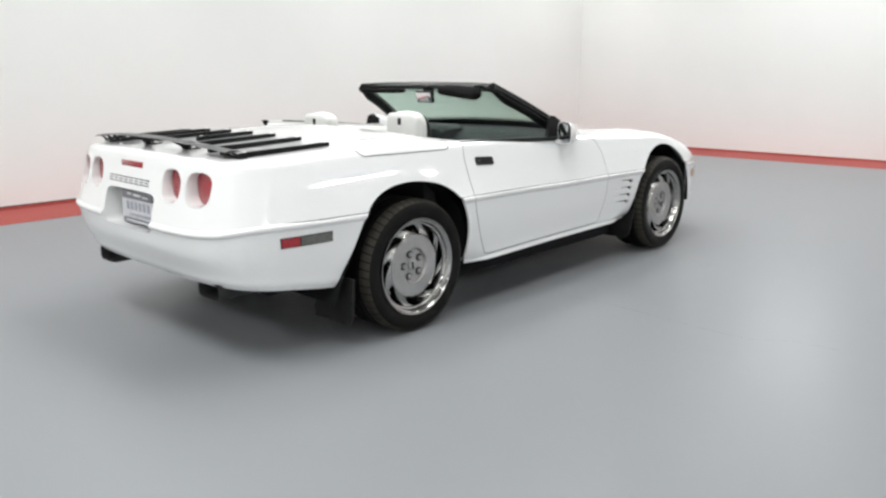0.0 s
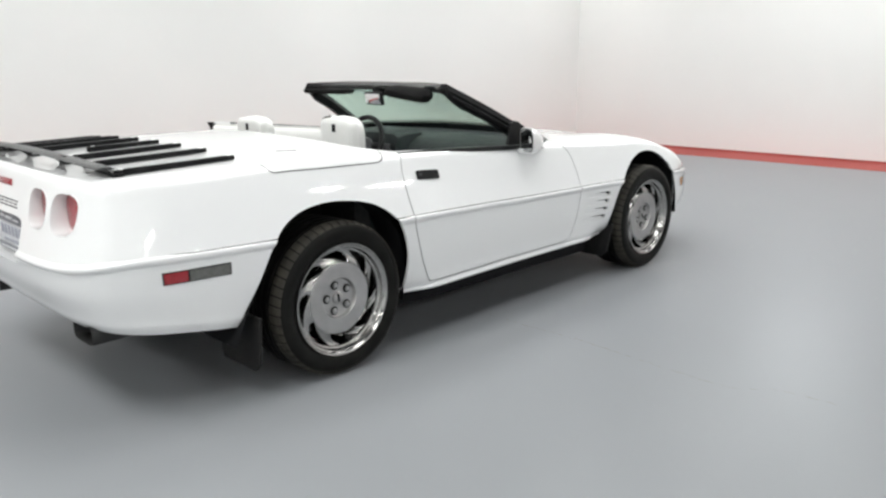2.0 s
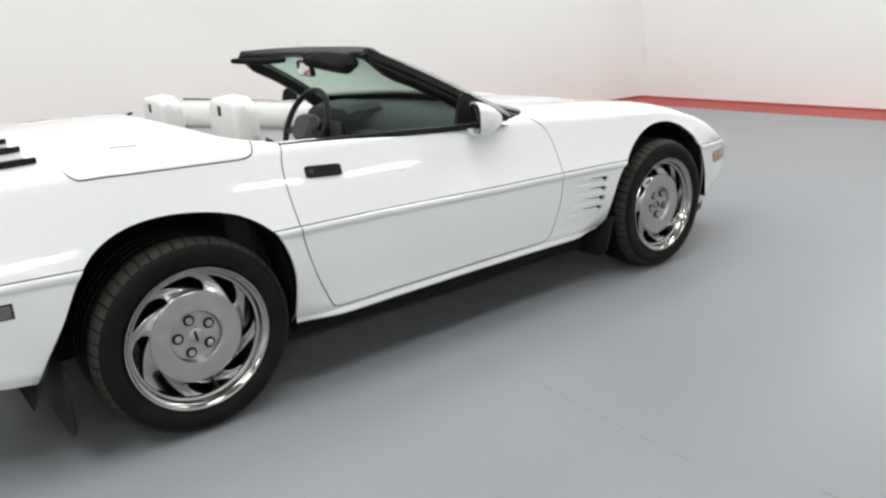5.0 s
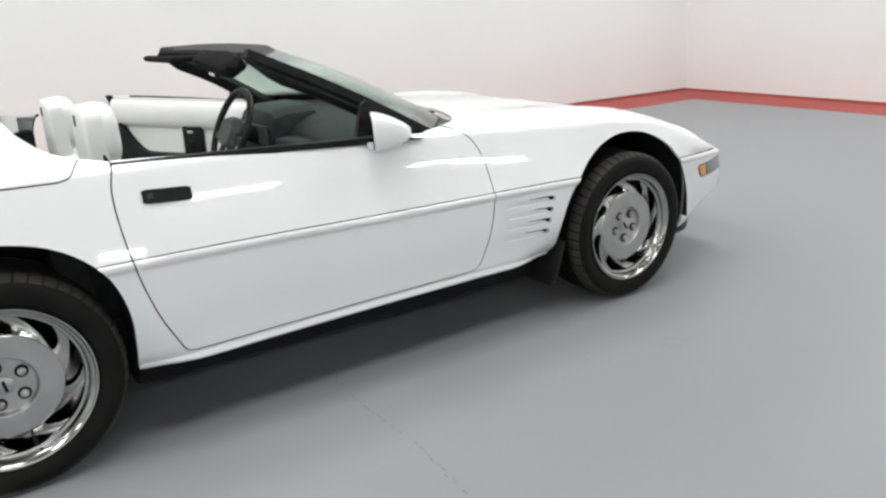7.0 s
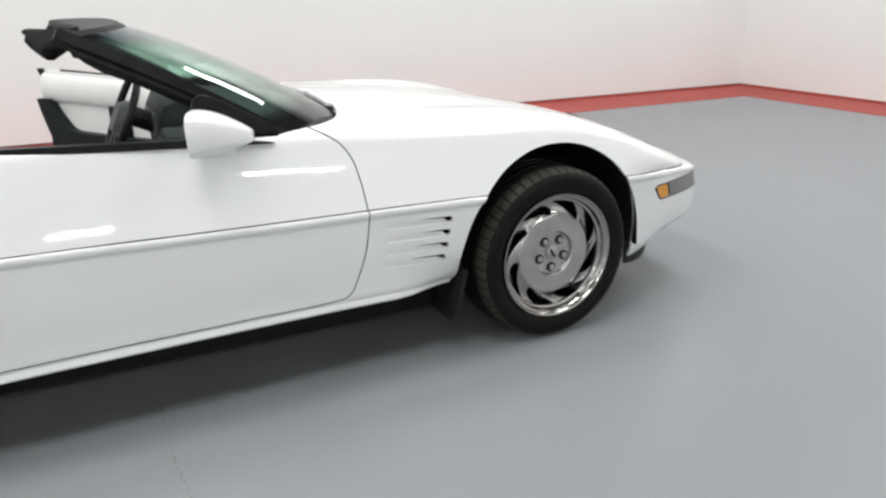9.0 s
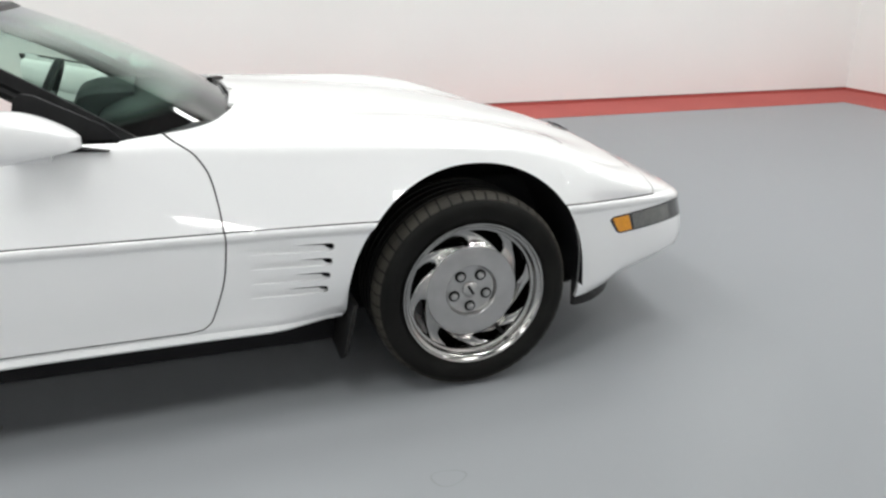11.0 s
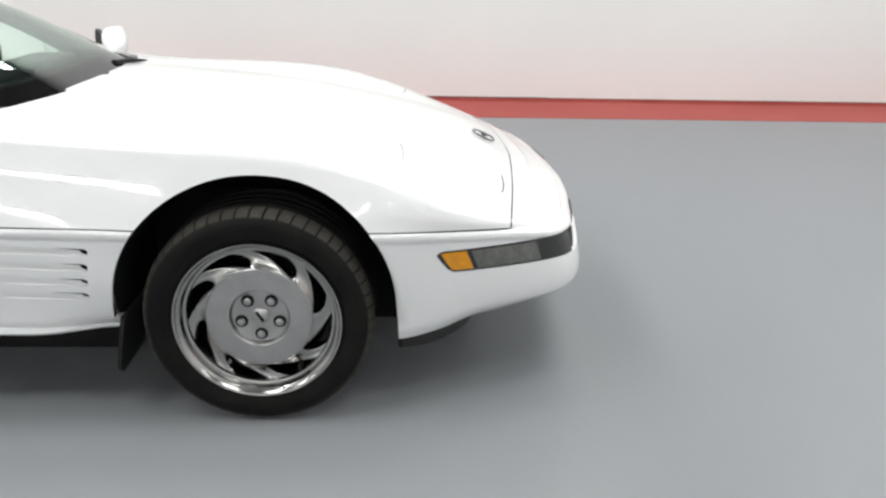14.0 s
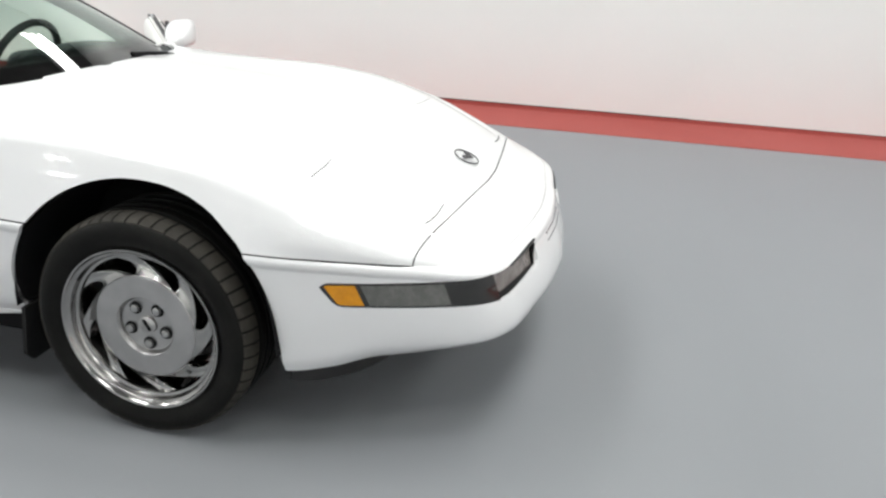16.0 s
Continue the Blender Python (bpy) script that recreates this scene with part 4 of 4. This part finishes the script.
# door handles and outside mirrors
for s, door, m in ((-1, door_right, Matrix()), (1, door_left, SWING)):
    kh0, kh1 = column(UPP, 0.436, 0.80), column(UPP, 0.578, 0.80)
    zt = lambda f: 0.815 - 0.009 * f
    zb = lambda f: 0.775 - 0.009 * f
    bm = patch(UPP, kh0, kh1, zb, zt, 0.004, 0.02, side=s, n=12, round_z=0.004)
    bm.transform(m)
    h = part("door_handle", bm, BLACK, door, "black recessed door handle")
    bm = patch(UPP, kh0 + 0.4, kh0 + 0.9, lambda f: 0.789, lambda f: 0.802, 0.0065, 0.004, side=s, n=4)
    bm.transform(m)
    part("lock", bm, GREY, h)
    # mirror: a teardrop housing with its glass facing the rear
    mm = Matrix.Translation((0, 0, -0.026)) @ m if s > 0 else Matrix.Translation((0, 0, -0.012))
    def section(f, ky=1.0, kz=1.0, s=s):
        k = math.sqrt(max(1 - f ** 2.4, 0.0)) * 0.96 + 0.04
        low, high = 0.844 + 0.010 * f, 0.972 - 0.066 * f ** 1.6
        cy, cz = 0.868 - 0.060 * f, (low + high) / 2
        return [(1.188 + 0.180 * f - (0.05 * (zz - 0.89) + 0.48 * (yy - cy)) * (1 - f), s * yy, zz) for yy, zz in squircle(cy, cz, 0.070 * k * ky, (high - low) / 2 * (0.52 + 0.48 * k) * kz, 3.4, 28)]
    bm = tube([section(j / 14) for j in range(15)])
    bm.transform(mm)
    mi = part("outside_mirror", bm, PAINT, door, "white painted outside mirror")
    bm = tube([[(x + d, y, z) for x, y, z in section(0, k, k)] for d, k in ((0.01, 0.90), (-0.003, 0.90), (-0.002, 0.84))])
    bm.transform(mm)
    part("mirror_frame", bm, BLACK, mi)
    bm = tube([[(x + d, y, z) for x, y, z in section(0, k, k)] for d, k in ((0.005, 0.82), (-0.0045, 0.82), (-0.0047, 0.7))])
    bm.transform(mm)
    part("mirror_glass", bm, MIRROR, mi, "mirror glass")
    foot = tube([[(x, s * y, z) for x, z in ((1.20, 0.862), (1.305, 0.862), (1.295, 0.838), (1.21, 0.838))] for y in (0.76, 0.80, 0.855)])
    foot.transform(mm)
    part("mirror_foot", foot, PAINT, mi)
    # weather strip along the door's top and the black sail at its front
    bm = tube([[(x, s * (0.790 + d), z) for d, z in ((0.010, shoulder_z(x) - 0.030), (0.010, shoulder_z(x) - 0.029 + 0.020 * min(max((1.42 - x) / 0.14, 0), 1)), (-0.012, shoulder_z(x) - 0.028 + 0.021 * min(max((1.42 - x) / 0.14, 0), 1)), (-0.012, shoulder_z(x) - 0.03))] for x in np.linspace(0.375, 1.43, 24)])
    bm.transform(m)
    part("weather_strip", bm, BLACK, door)
    bm = tube([[(x, s * y, z) for x, z in ((1.19, 0.865), (1.46, 0.855), (1.42, 0.895), (1.262, 0.980), (1.235, 0.985), (1.215, 0.972))] for y in (0.730, 0.748)])
    bm.transform(Matrix.Translation((0.010, 0.085, -0.046)) @ m if s > 0 else m)
    part("sail_panel", bm, BLACK, door)

# ---- windscreen ----
def screen_foot(v):
    return Vector((1.745 - 0.27 * abs(v) ** 3.2, 0.73 * v, 0.880 - 0.020 * v * v))


def screen_top(v):
    return Vector((1.100 - 0.185 * abs(v) ** 3.0, 0.575 * v, 1.170 - 0.012 * v ** 4))


def screen(v, f, out=0.0):
    """A point of the windscreen: v across, f from foot to top."""
    p = screen_foot(v).lerp(screen_top(v), f)
    bulge = 0.018 * math.sin(math.pi * f) * (1 - 0.4 * v * v)
    return p + Vector((0.46, 0, 0.89)) * (bulge + out)


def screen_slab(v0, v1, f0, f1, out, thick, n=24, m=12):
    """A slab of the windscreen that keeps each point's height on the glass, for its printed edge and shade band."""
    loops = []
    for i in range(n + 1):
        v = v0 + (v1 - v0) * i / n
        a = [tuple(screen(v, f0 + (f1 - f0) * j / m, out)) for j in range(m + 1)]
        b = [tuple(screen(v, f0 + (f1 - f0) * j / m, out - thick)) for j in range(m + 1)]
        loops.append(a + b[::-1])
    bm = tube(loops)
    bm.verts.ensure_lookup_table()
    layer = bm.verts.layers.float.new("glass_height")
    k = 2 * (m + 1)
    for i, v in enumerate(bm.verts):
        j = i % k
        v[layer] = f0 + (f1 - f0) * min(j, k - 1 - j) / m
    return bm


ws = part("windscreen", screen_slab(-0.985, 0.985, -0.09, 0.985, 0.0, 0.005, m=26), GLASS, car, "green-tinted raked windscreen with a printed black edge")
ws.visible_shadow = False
for s in (-1, 1):
    loops = []
    for j in range(15):
        f = -0.04 + (1.075 if s < 0 else 1.02) * j / 14
        c = screen(s, f)
        w = (0.081 - 0.010 * f - 0.016 * math.sin(math.pi * min(max(f, 0), 1))) * (1 - 0.62 * max(f - 0.84, 0) / 0.19)
        u, d = Vector((0.46, 0, 0.89)), Vector((-0.42, 0, -0.905))
        side = Vector((0, s, 0))
        sec = [c + u * 0.008 - side * 0.016, c + u * 0.010 + side * 0.010, c + d * 0.020 + side * 0.022, c + d * 0.030 + side * 0.016, c + d * 0.040 + side * 0.024,
               c + d * (w - 0.012) + side * 0.022, c + d * w + side * 0.008, c + d * w - side * 0.020, c + d * 0.02 - side * 0.030]
        loops.append([tuple(p) for p in sec])
    part("screen_pillar", tube(loops), RACK, car, "black windscreen pillar with rubber seal channels")
loops = []
for i in range(33):
    v = -1.03 + 2.06 * i / 32
    t = screen_top(max(-1, min(1, v)))
    t.y = 0.575 * v
    rear = Vector((0.985 - 0.075 * abs(v) ** 2, 0.575 * v * 0.97, 1.150 - 0.008 * v * v))
    loops.append([tuple(p) for p in (t + Vector((0.028, 0, -0.010)), t + Vector((0.005, 0, 0.003)), t.lerp(rear, 0.5) + Vector((0, 0, 0.006)), rear + Vector((0.004, 0, 0.004)), rear + Vector((0, 0, -0.006)),
                                     t.lerp(rear, 0.5) + Vector((0, 0, -0.030)), t + Vector((-0.02, 0, -0.036)), t + Vector((0.020, 0, -0.024)))])
part("screen_header", tube(loops), RACK, car, "black windscreen header rail")
for s in (-1, 1):
    # a padded flap between its hinge at the header and its free edge; one hangs down at its outer end
    hinge = ((0.968, 0.18, 1.122), (0.915, 0.535, 1.112)) if s > 0 else ((0.960, -0.15, 1.143), (0.920, -0.49, 1.130))
    free = ((0.850, 0.17, 1.118), (0.797, 0.50, 1.122)) if s > 0 else ((0.802, -0.20, 1.130), (0.858, -0.480, 1.084))
    thick = 0.014 if s > 0 else 0.024
    loops = []
    for j in range(15):
        f = j / 14
        k = max(1 - abs(2 * f - 1) ** 9, 0.0) ** 0.4 * 0.94 + 0.06
        p, q = Vector(hinge[0]).lerp(Vector(hinge[1]), f), Vector(free[0]).lerp(Vector(free[1]), f)
        up = (q - p).cross(Vector((0, 1, 0))).normalized() * thick * (0.4 + 0.6 * k)
        loops.append([tuple(p.lerp(q, 0.5 + (u - 0.5) * k) + up * w) for u, w in ((0.0, -0.8), (-0.03, 0.0), (0.0, 0.8), (0.2, 1.0), (0.8, 1.0), (0.95, 0.65), (1.0, 0.0), (0.95, -0.65), (0.8, -1.0), (0.2, -1.0))])
    part("sun_visor", tube(loops), VISOR, car, "black folded sun visor")
    if s < 0:
        la = part("roof_latch", box((-0.026, -0.025, -0.010), (0.026, 0.025, 0.010), 0.006), DASH, car)
        la.matrix_basis = pose(0.935, -0.440, 1.150, 0, 6, 0)
rm = part("inside_mirror", box((-0.012, -0.088, -0.036), (0.012, 0.088, 0.036), 0.010, 3), BLACK, car, "inside rear-view mirror")
rm.matrix_basis = pose(0.972, 0.043, 1.085, 0, -10, -10)
part("mirror_glass", box((-0.0135, -0.079, -0.028), (-0.0115, 0.079, 0.028), 0.001), MIRROR, rm, "mirror glass")
part("mirror_stem", box((0.0, -0.012, 0.0), (0.07, 0.012, 0.065), 0.006), BLACK, rm)

# cowl with wipers in front of the windscreen
loops = []
for i in range(29):
    v = -1 + 2 * i / 28
    a = screen(v, -0.05) + Vector((0, 0, -0.022))
    e = Vector((1.800 - 0.335 * abs(v) ** 3.2, 0.79 * v, centre_z(1.78) - 0.032 - 0.03 * v * v))
    loops.append([tuple(p) for p in (a + Vector((-0.10, 0, -0.01)), a, e + Vector((0.01, 0, 0)), e + Vector((0.01, 0, -0.10)), a + Vector((-0.10, 0, -0.10)))])
part("cowl_panel", tube(loops), UNDER, car, "black cowl grille below the windscreen")
loops = [[(x - 0.012, y, z - 0.006), (x + 0.012, y - 0.006, z - 0.006), (x + 0.010, y - 0.006, z + 0.008), (x - 0.010, y, z + 0.010)] for x, y, z in ((1.735, 0.24, 0.880), (1.755, 0.30, 0.877), (1.775, 0.36, 0.871), (1.79, 0.43, 0.858))]
part("wiper", tube(loops), BLACK, car, "end of a black windscreen wiper")

# ---- cabin ----
loops = []
for x, y in [p for p in cabin_poly if p[0] < 0.30][::-1]:
    z = upper_skin[0].find_nearest(Vector((x, y, 0.95)))[0].z
    loops.append((y, [(x - 0.010, y * 0.997, z - 0.10), (x - 0.001, y * 0.997, z - 0.10), (x - 0.001, y * 0.997, z - 0.004), (x - 0.010, y * 0.997, z - 0.004)]))
part("opening_flange", tube([l for _, l in sorted(loops)]), PAINT, car)
part("cabin_tub", tube([[(0.22, y, 0.30), (1.75, y, 0.30), (1.75, y, 0.40), (0.30, y, 0.40), (0.235, y, 0.85), (0.17, y, 0.85)] for y in (-0.72, 0.72)]), CARPET, car, "black carpeted cabin floor and rear wall")
part("cabin_side", prism_y([(0.20, 0.33), (1.70, 0.33), (1.70, 0.72), (1.45, 0.80), (0.42, 0.82), (0.30, 0.86), (0.20, 0.86)], -0.66, -0.695), DASH, car)
prof = [(1.36, 0.48), (1.29, 0.56), (1.27, 0.66), (1.285, 0.745), (1.33, 0.80), (1.40, 0.835), (1.52, 0.858), (1.70, 0.866), (1.76, 0.85), (1.76, 0.48)]
loops = []
for i in range(25):
    v = -1 + 2 * i / 24
    back = -0.10 * abs(v) ** 3
    loops.append([(x + back * (x - 1.2) / 0.5 + 0.02 * (1 - v * v), 0.685 * v, z - 0.010 * v * v) for x, z in prof])
part("dashboard", tube(loops), DASH, car, "black padded dashboard")
part("instrument_hood", tube([[(x, 0.37 + w * 0.20, z) for x, z in ((1.245, 0.70), (1.235, 0.80 + b), (1.26, 0.850 + b), (1.32, 0.868 + b), (1.46, 0.872 + b), (1.46, 0.70))]
                              for w, b in ((-1.05, -0.06), (-1, -0.015), (-0.8, 0.006), (-0.3, 0.010), (0.3, 0.010), (0.8, 0.006), (1, -0.015), (1.05, -0.06))]), DASH, car, "black instrument hood")
part("instrument_panel", box((1.228, 0.21, 0.715), (1.24, 0.53, 0.80), 0.004), GREY, car)
part("centre_console_face", box((1.22, -0.11, 0.45), (1.34, 0.11, 0.765), 0.02, 3), DASH, car, "dark grey centre console stack")
part("centre_console", box((0.40, -0.12, 0.38), (1.30, 0.12, 0.56), 0.03, 3), DASH, car)
for k in range(3):
    part("console_vent", box((1.214, -0.085, 0.70 - 0.055 * k), (1.224, 0.085, 0.74 - 0.055 * k), 0.004), BLACK, car)
# glove side recess
part("dash_recess", box((1.255, -0.56, 0.60), (1.30, -0.18, 0.74), 0.02, 3), BLACK, car)
# steering wheel
sw = part("steering_wheel", lathe([(0.1865 + 0.0155 * math.cos(a), 0.0155 * math.sin(a)) for a in np.linspace(0, 2 * math.pi, 15)], 56), BLACK, car, "black leather steering wheel")
sw.matrix_basis = pose(1.120, 0.36, 0.784, 0, 0, 90) @ pose(0, 0, 0, 24, 0, 0)
part("wheel_hub", tube([[(x, y, z) for x, z in squircle(0, -0.012, 0.095 * k, 0.075 * k, 3.5, 24)] for y, k in ((0.03, 0.75), (0.0, 1.0), (-0.012, 1.0), (-0.022, 0.85))]), GREY, sw, "grey steering wheel hub cover")
for a in (-0.25, math.pi + 0.25, -1.15, math.pi + 1.15):
    d = Vector((math.cos(a), 0, math.sin(a)))
    e = Vector((-d.z, 0, d.x)) * 0.016
    part("wheel_spoke", tube([[tuple(d * r + e * q + Vector((0, y, 0))) for q, y in ((-1, -0.004), (1, -0.004), (1, 0.008), (-1, 0.008))] for r in (0.06, 0.12, 0.178)]), BLACK, sw)
part("steering_column", tube([[(1.14 + 0.22 * f, 0.36 + 0.045 * math.cos(a), 0.79 - 0.10 * f + 0.045 * math.sin(a)) for a in np.linspace(0, 2 * math.pi, 12, endpoint=False)] for f in (0, 0.5, 1)]), BLACK, car)


def pad(cx, cy, cz, rx, ry, rz, n=3.0, lean=0.0, taper=0.0, levels=16, square=3.4):
    """A cushion: a rounded body whose sections narrow towards top and bottom."""
    loops = []
    for j in range(levels + 1):
        t = -1 + 2 * j / levels
        k = max(1 - abs(t) ** square, 0.0) ** (1 / 2.4) * 0.98 + 0.02
        z = cz + rz * math.copysign(abs(t) ** 0.85, t)
        loops.append([(x + lean * (z - cz), y, z) for x, y in squircle(cx, cy, rx * k * (1 - taper * (t + 1) / 2), ry * k * (1 - taper * (t + 1) / 2), n, 32)])
    return tube(loops)


for s in (-1, 1):
    y = -0.36 if s < 0 else 0.382
    seat = part("seat_back", pad(0.455, y, 0.60, 0.065, 0.215, 0.205, 3.2, -0.22, 0.25), LEATHER, car, "white leather bucket seat")
    dx, dz = (-0.006, -0.032) if s > 0 else (0.0, 0.0)
    part("head_restraint", pad(0.406 + dx, y, 0.895 + dz, 0.037, 0.120, 0.134, 5.0, -0.03, 0.03, 24, 9.0), LEATHER, seat, "white leather head restraint with a belt slot")
    part("head_pad", pad(0.434 + dx, y, 0.928 + dz, 0.056, 0.117, 0.106, 3.0, -0.03, 0.0, 22, 3.0), LEATHER, seat)
    part("belt_slot", box((0.364 + dx, y - 0.010, 0.962 + dz), (0.384 + dx, y + 0.012, 0.994 + dz), 0.003), BLACK, seat)
    part("slot_edge", box((0.3655 + dx, y - 0.013, 0.959 + dz), (0.382 + dx, y + 0.015, 0.997 + dz), 0.003), GREY, seat)
    part("seat_cushion", pad(0.72, y, 0.45, 0.26, 0.225, 0.09, 3.5), LEATHER, seat)

# inside of the open door
swing = lambda bm: (bm.transform(SWING), bm)[1]
part("door_card", swing(prism_y(curve2([(0.40, 0.36), (0.385, 0.60), (0.372, 0.80), (0.385, 0.878), (0.42, 0.886)], 4) + curve2([(0.46, 0.886), (1.0, 0.872), (1.44, 0.852)], 3) + [(1.58, 0.72), (1.60, 0.5), (1.55, 0.36)], 0.765, 0.81)),
     LEATHER, door_left, "white leather door card")
part("door_roll", swing(tube([[(x, 0.758 + 0.028 * math.cos(a), 0.800 - 0.03 * (x - 0.4) + 0.072 * math.sin(a)) for a in np.linspace(math.pi / 2, 1.5 * math.pi, 9)] + [(x, 0.79, 0.73), (x, 0.79, 0.87)] for x in np.linspace(0.385, 1.46, 8)])),
     LEATHER, door_left)
armrest = curve2([(0.440, 0.732), (0.478, 0.675), (0.530, 0.612), (0.580, 0.575), (0.660, 0.566)], 4) + [(0.80, 0.563), (1.10, 0.560), (1.46, 0.556), (1.46, 0.455), (0.52, 0.455)] + curve2([(0.470, 0.470), (0.425, 0.540), (0.385, 0.640), (0.358, 0.730)], 4)
part("armrest", swing(prism_y([(x, z + 0.012) for x, z in armrest], 0.715, 0.775)), DASH, door_left, "black moulded armrest and pull")
part("switch_panel", swing(box((0.848, 0.735, 0.566), (0.972, 0.772, 0.726), 0.008, 3)), BLACK, door_left, "black door switch panel")
part("door_pull", swing(box((0.885, 0.728, 0.595), (0.925, 0.745, 0.645), 0.008, 3)), UNDER, door_left)
part("door_lamp", swing(box((0.885, 0.730, 0.688), (0.925, 0.737, 0.705), 0.003)), CHROME, door_left)
part("door_grille", swing(box((1.26, 0.735, 0.52), (1.47, 0.775, 0.72), 0.015, 3)), DASH, door_left, "black door speaker panel")
part("door_edge", swing(tube([[(0.366, y, z), (0.380, y, z), (0.380, y + 0.0, z + 0.005), (0.366, y, z + 0.005)] for y, z in ((0.76, 0.875), (0.86, 0.82))])), BLACK, door_left)
part("door_rubber", swing(tube([[(x, y, z) for x, y in ((0.362 - d, 0.765), (0.362 - d, 0.80), (0.380, 0.80), (0.380, 0.765))] for z, d in ((0.34, 0.0), (0.6, 0.0), (0.80, 0.0), (0.86, 0.010), (0.895, 0.028))])), BLACK, door_left)
part("door_frame", swing(prism_y([(0.42, 0.33), (0.40, 0.60), (0.39, 0.86), (1.45, 0.84), (1.58, 0.70), (1.60, 0.34)], 0.80, 0.835)), UNDER, door_left)

# ---- luggage rack on the rear deck ----
def deck_z(x, y):
    e = shoulder_z(x)
    return centre_z(x) + (e - centre_z(x)) * min(abs(y) / (half_width(x) * 0.83), 1) ** 2.6


rack = tagged(new("luggage_rack"), "black metal luggage rack bolted to the white rear deck", "luggage rack")
for i, y in enumerate((-0.62, -0.41, -0.20, 0.0, 0.20, 0.41, 0.62)):
    rear = -0.79 if abs(y) > 0.5 else -0.81 if abs(y) > 0.3 else -0.80 if abs(y) > 0.1 else -0.633
    loops = []
    for j in range(13):
        f = j / 12
        x = rear + (-0.325 - rear) * f
        w = 0.013 if 0 < j < 12 else 0.009
        h = (0.018 if 0 < j < 12 else 0.015) + 0.004 * (1 - f) ** 2
        z = deck_z(x, y) + 0.001
        loops.append([(x, y - w, z), (x, y + w, z), (x, y + w * 0.8, z + h), (x, y - w * 0.8, z + h)])
    r = part("rail", tube(loops), RACK, rack)
    for x, up in ((-0.348, 0.002), (rear + 0.025, 0.005)):
        part("bolt", lathe_z([(0.0, 0.0186), (0.006, 0.0184), (0.0082, 0.0176), (0.0085, 0.0)], 12, (x, y, deck_z(x, y) + up)), BOLT, r)
loops = []
for i in range(25):
    v = -1 + 2 * i / 24
    x = -0.875 + 0.055 * v * v
    z = 0.960 - 0.034 * v * v
    loops.append([(x - 0.038, 0.625 * v, z - 0.003), (x - 0.020, 0.625 * v, z + 0.004), (x + 0.015, 0.625 * v, z + 0.004), (x + 0.040, 0.625 * v, z - 0.004), (x, 0.625 * v, z - 0.005)])
part("cross_bar", tube(loops), RACKTOP, rack, "grey-black curved cross bar")


def strut(p, q, w):
    """A flat strip of metal between two points, wide along the bar."""
    return tube([[(x - 0.004, y - w, z), (x - 0.004, y + w, z), (x + 0.004, y + w, z), (x + 0.004, y - w, z)] for x, y, z in (p, q)])


for y in (-0.24, 0.11):
    # a plate that narrows from the bar down to its foot on the deck
    d = deck_z(-0.82, y)
    loops = []
    for f in (0.0, 0.35, 0.8, 1.0):
        cx, z = -0.862 + 0.045 * f, 0.954 + (d + 0.002 - 0.954) * f
        y0, y1 = y - 0.15 + 0.125 * min(f / 0.8, 1), y + 0.09 - 0.065 * min(f / 0.8, 1)
        loops.append([(cx - 0.004, y0, z), (cx - 0.004, y1, z), (cx + 0.004, y1, z), (cx + 0.004, y0, z)])
    b = part("bracket", tube(loops), UNDER, rack)
    part("foot", box((-0.825, y - 0.028, d), (-0.765, y + 0.028, d + 0.006), 0.002), RACK, b)
    part("bolt", lathe_z([(0.0, 0.0080), (0.006, 0.0078), (0.0085, 0.0068), (0.0090, 0.0)], 12, (-0.785, y, d + 0.004)), BOLT, b)
for s in (-1, 1):
    # open frames at the bar's ends, with two windows in each
    top = [(-0.872 + 0.050 * (y / 0.625) ** 2, s * y, 0.957 - 0.034 * (y / 0.625) ** 2) for y in (0.42, 0.52, 0.615)]
    low = [(-0.790, s * y, deck_z(-0.79, s * y) + 0.004) for y in (0.505, 0.565, 0.625)]
    b = part("bracket", strut(top[0], low[0], 0.010), UNDER, rack)
    for p, q in zip(top[1:], low[1:]):
        part("leg", strut(p, q, 0.010), UNDER, b)
    z = low[1][2]
    part("foot", tube([[(x - 0.012, s * y, z - 0.004 + dz) for x, dz in ((-0.792, 0), (-0.792, 0.010), (-0.752, 0.010), (-0.752, 0))] for y, z in ((0.490, low[0][2]), (0.565, low[1][2]), (0.637, low[2][2]))]), RACK, b)
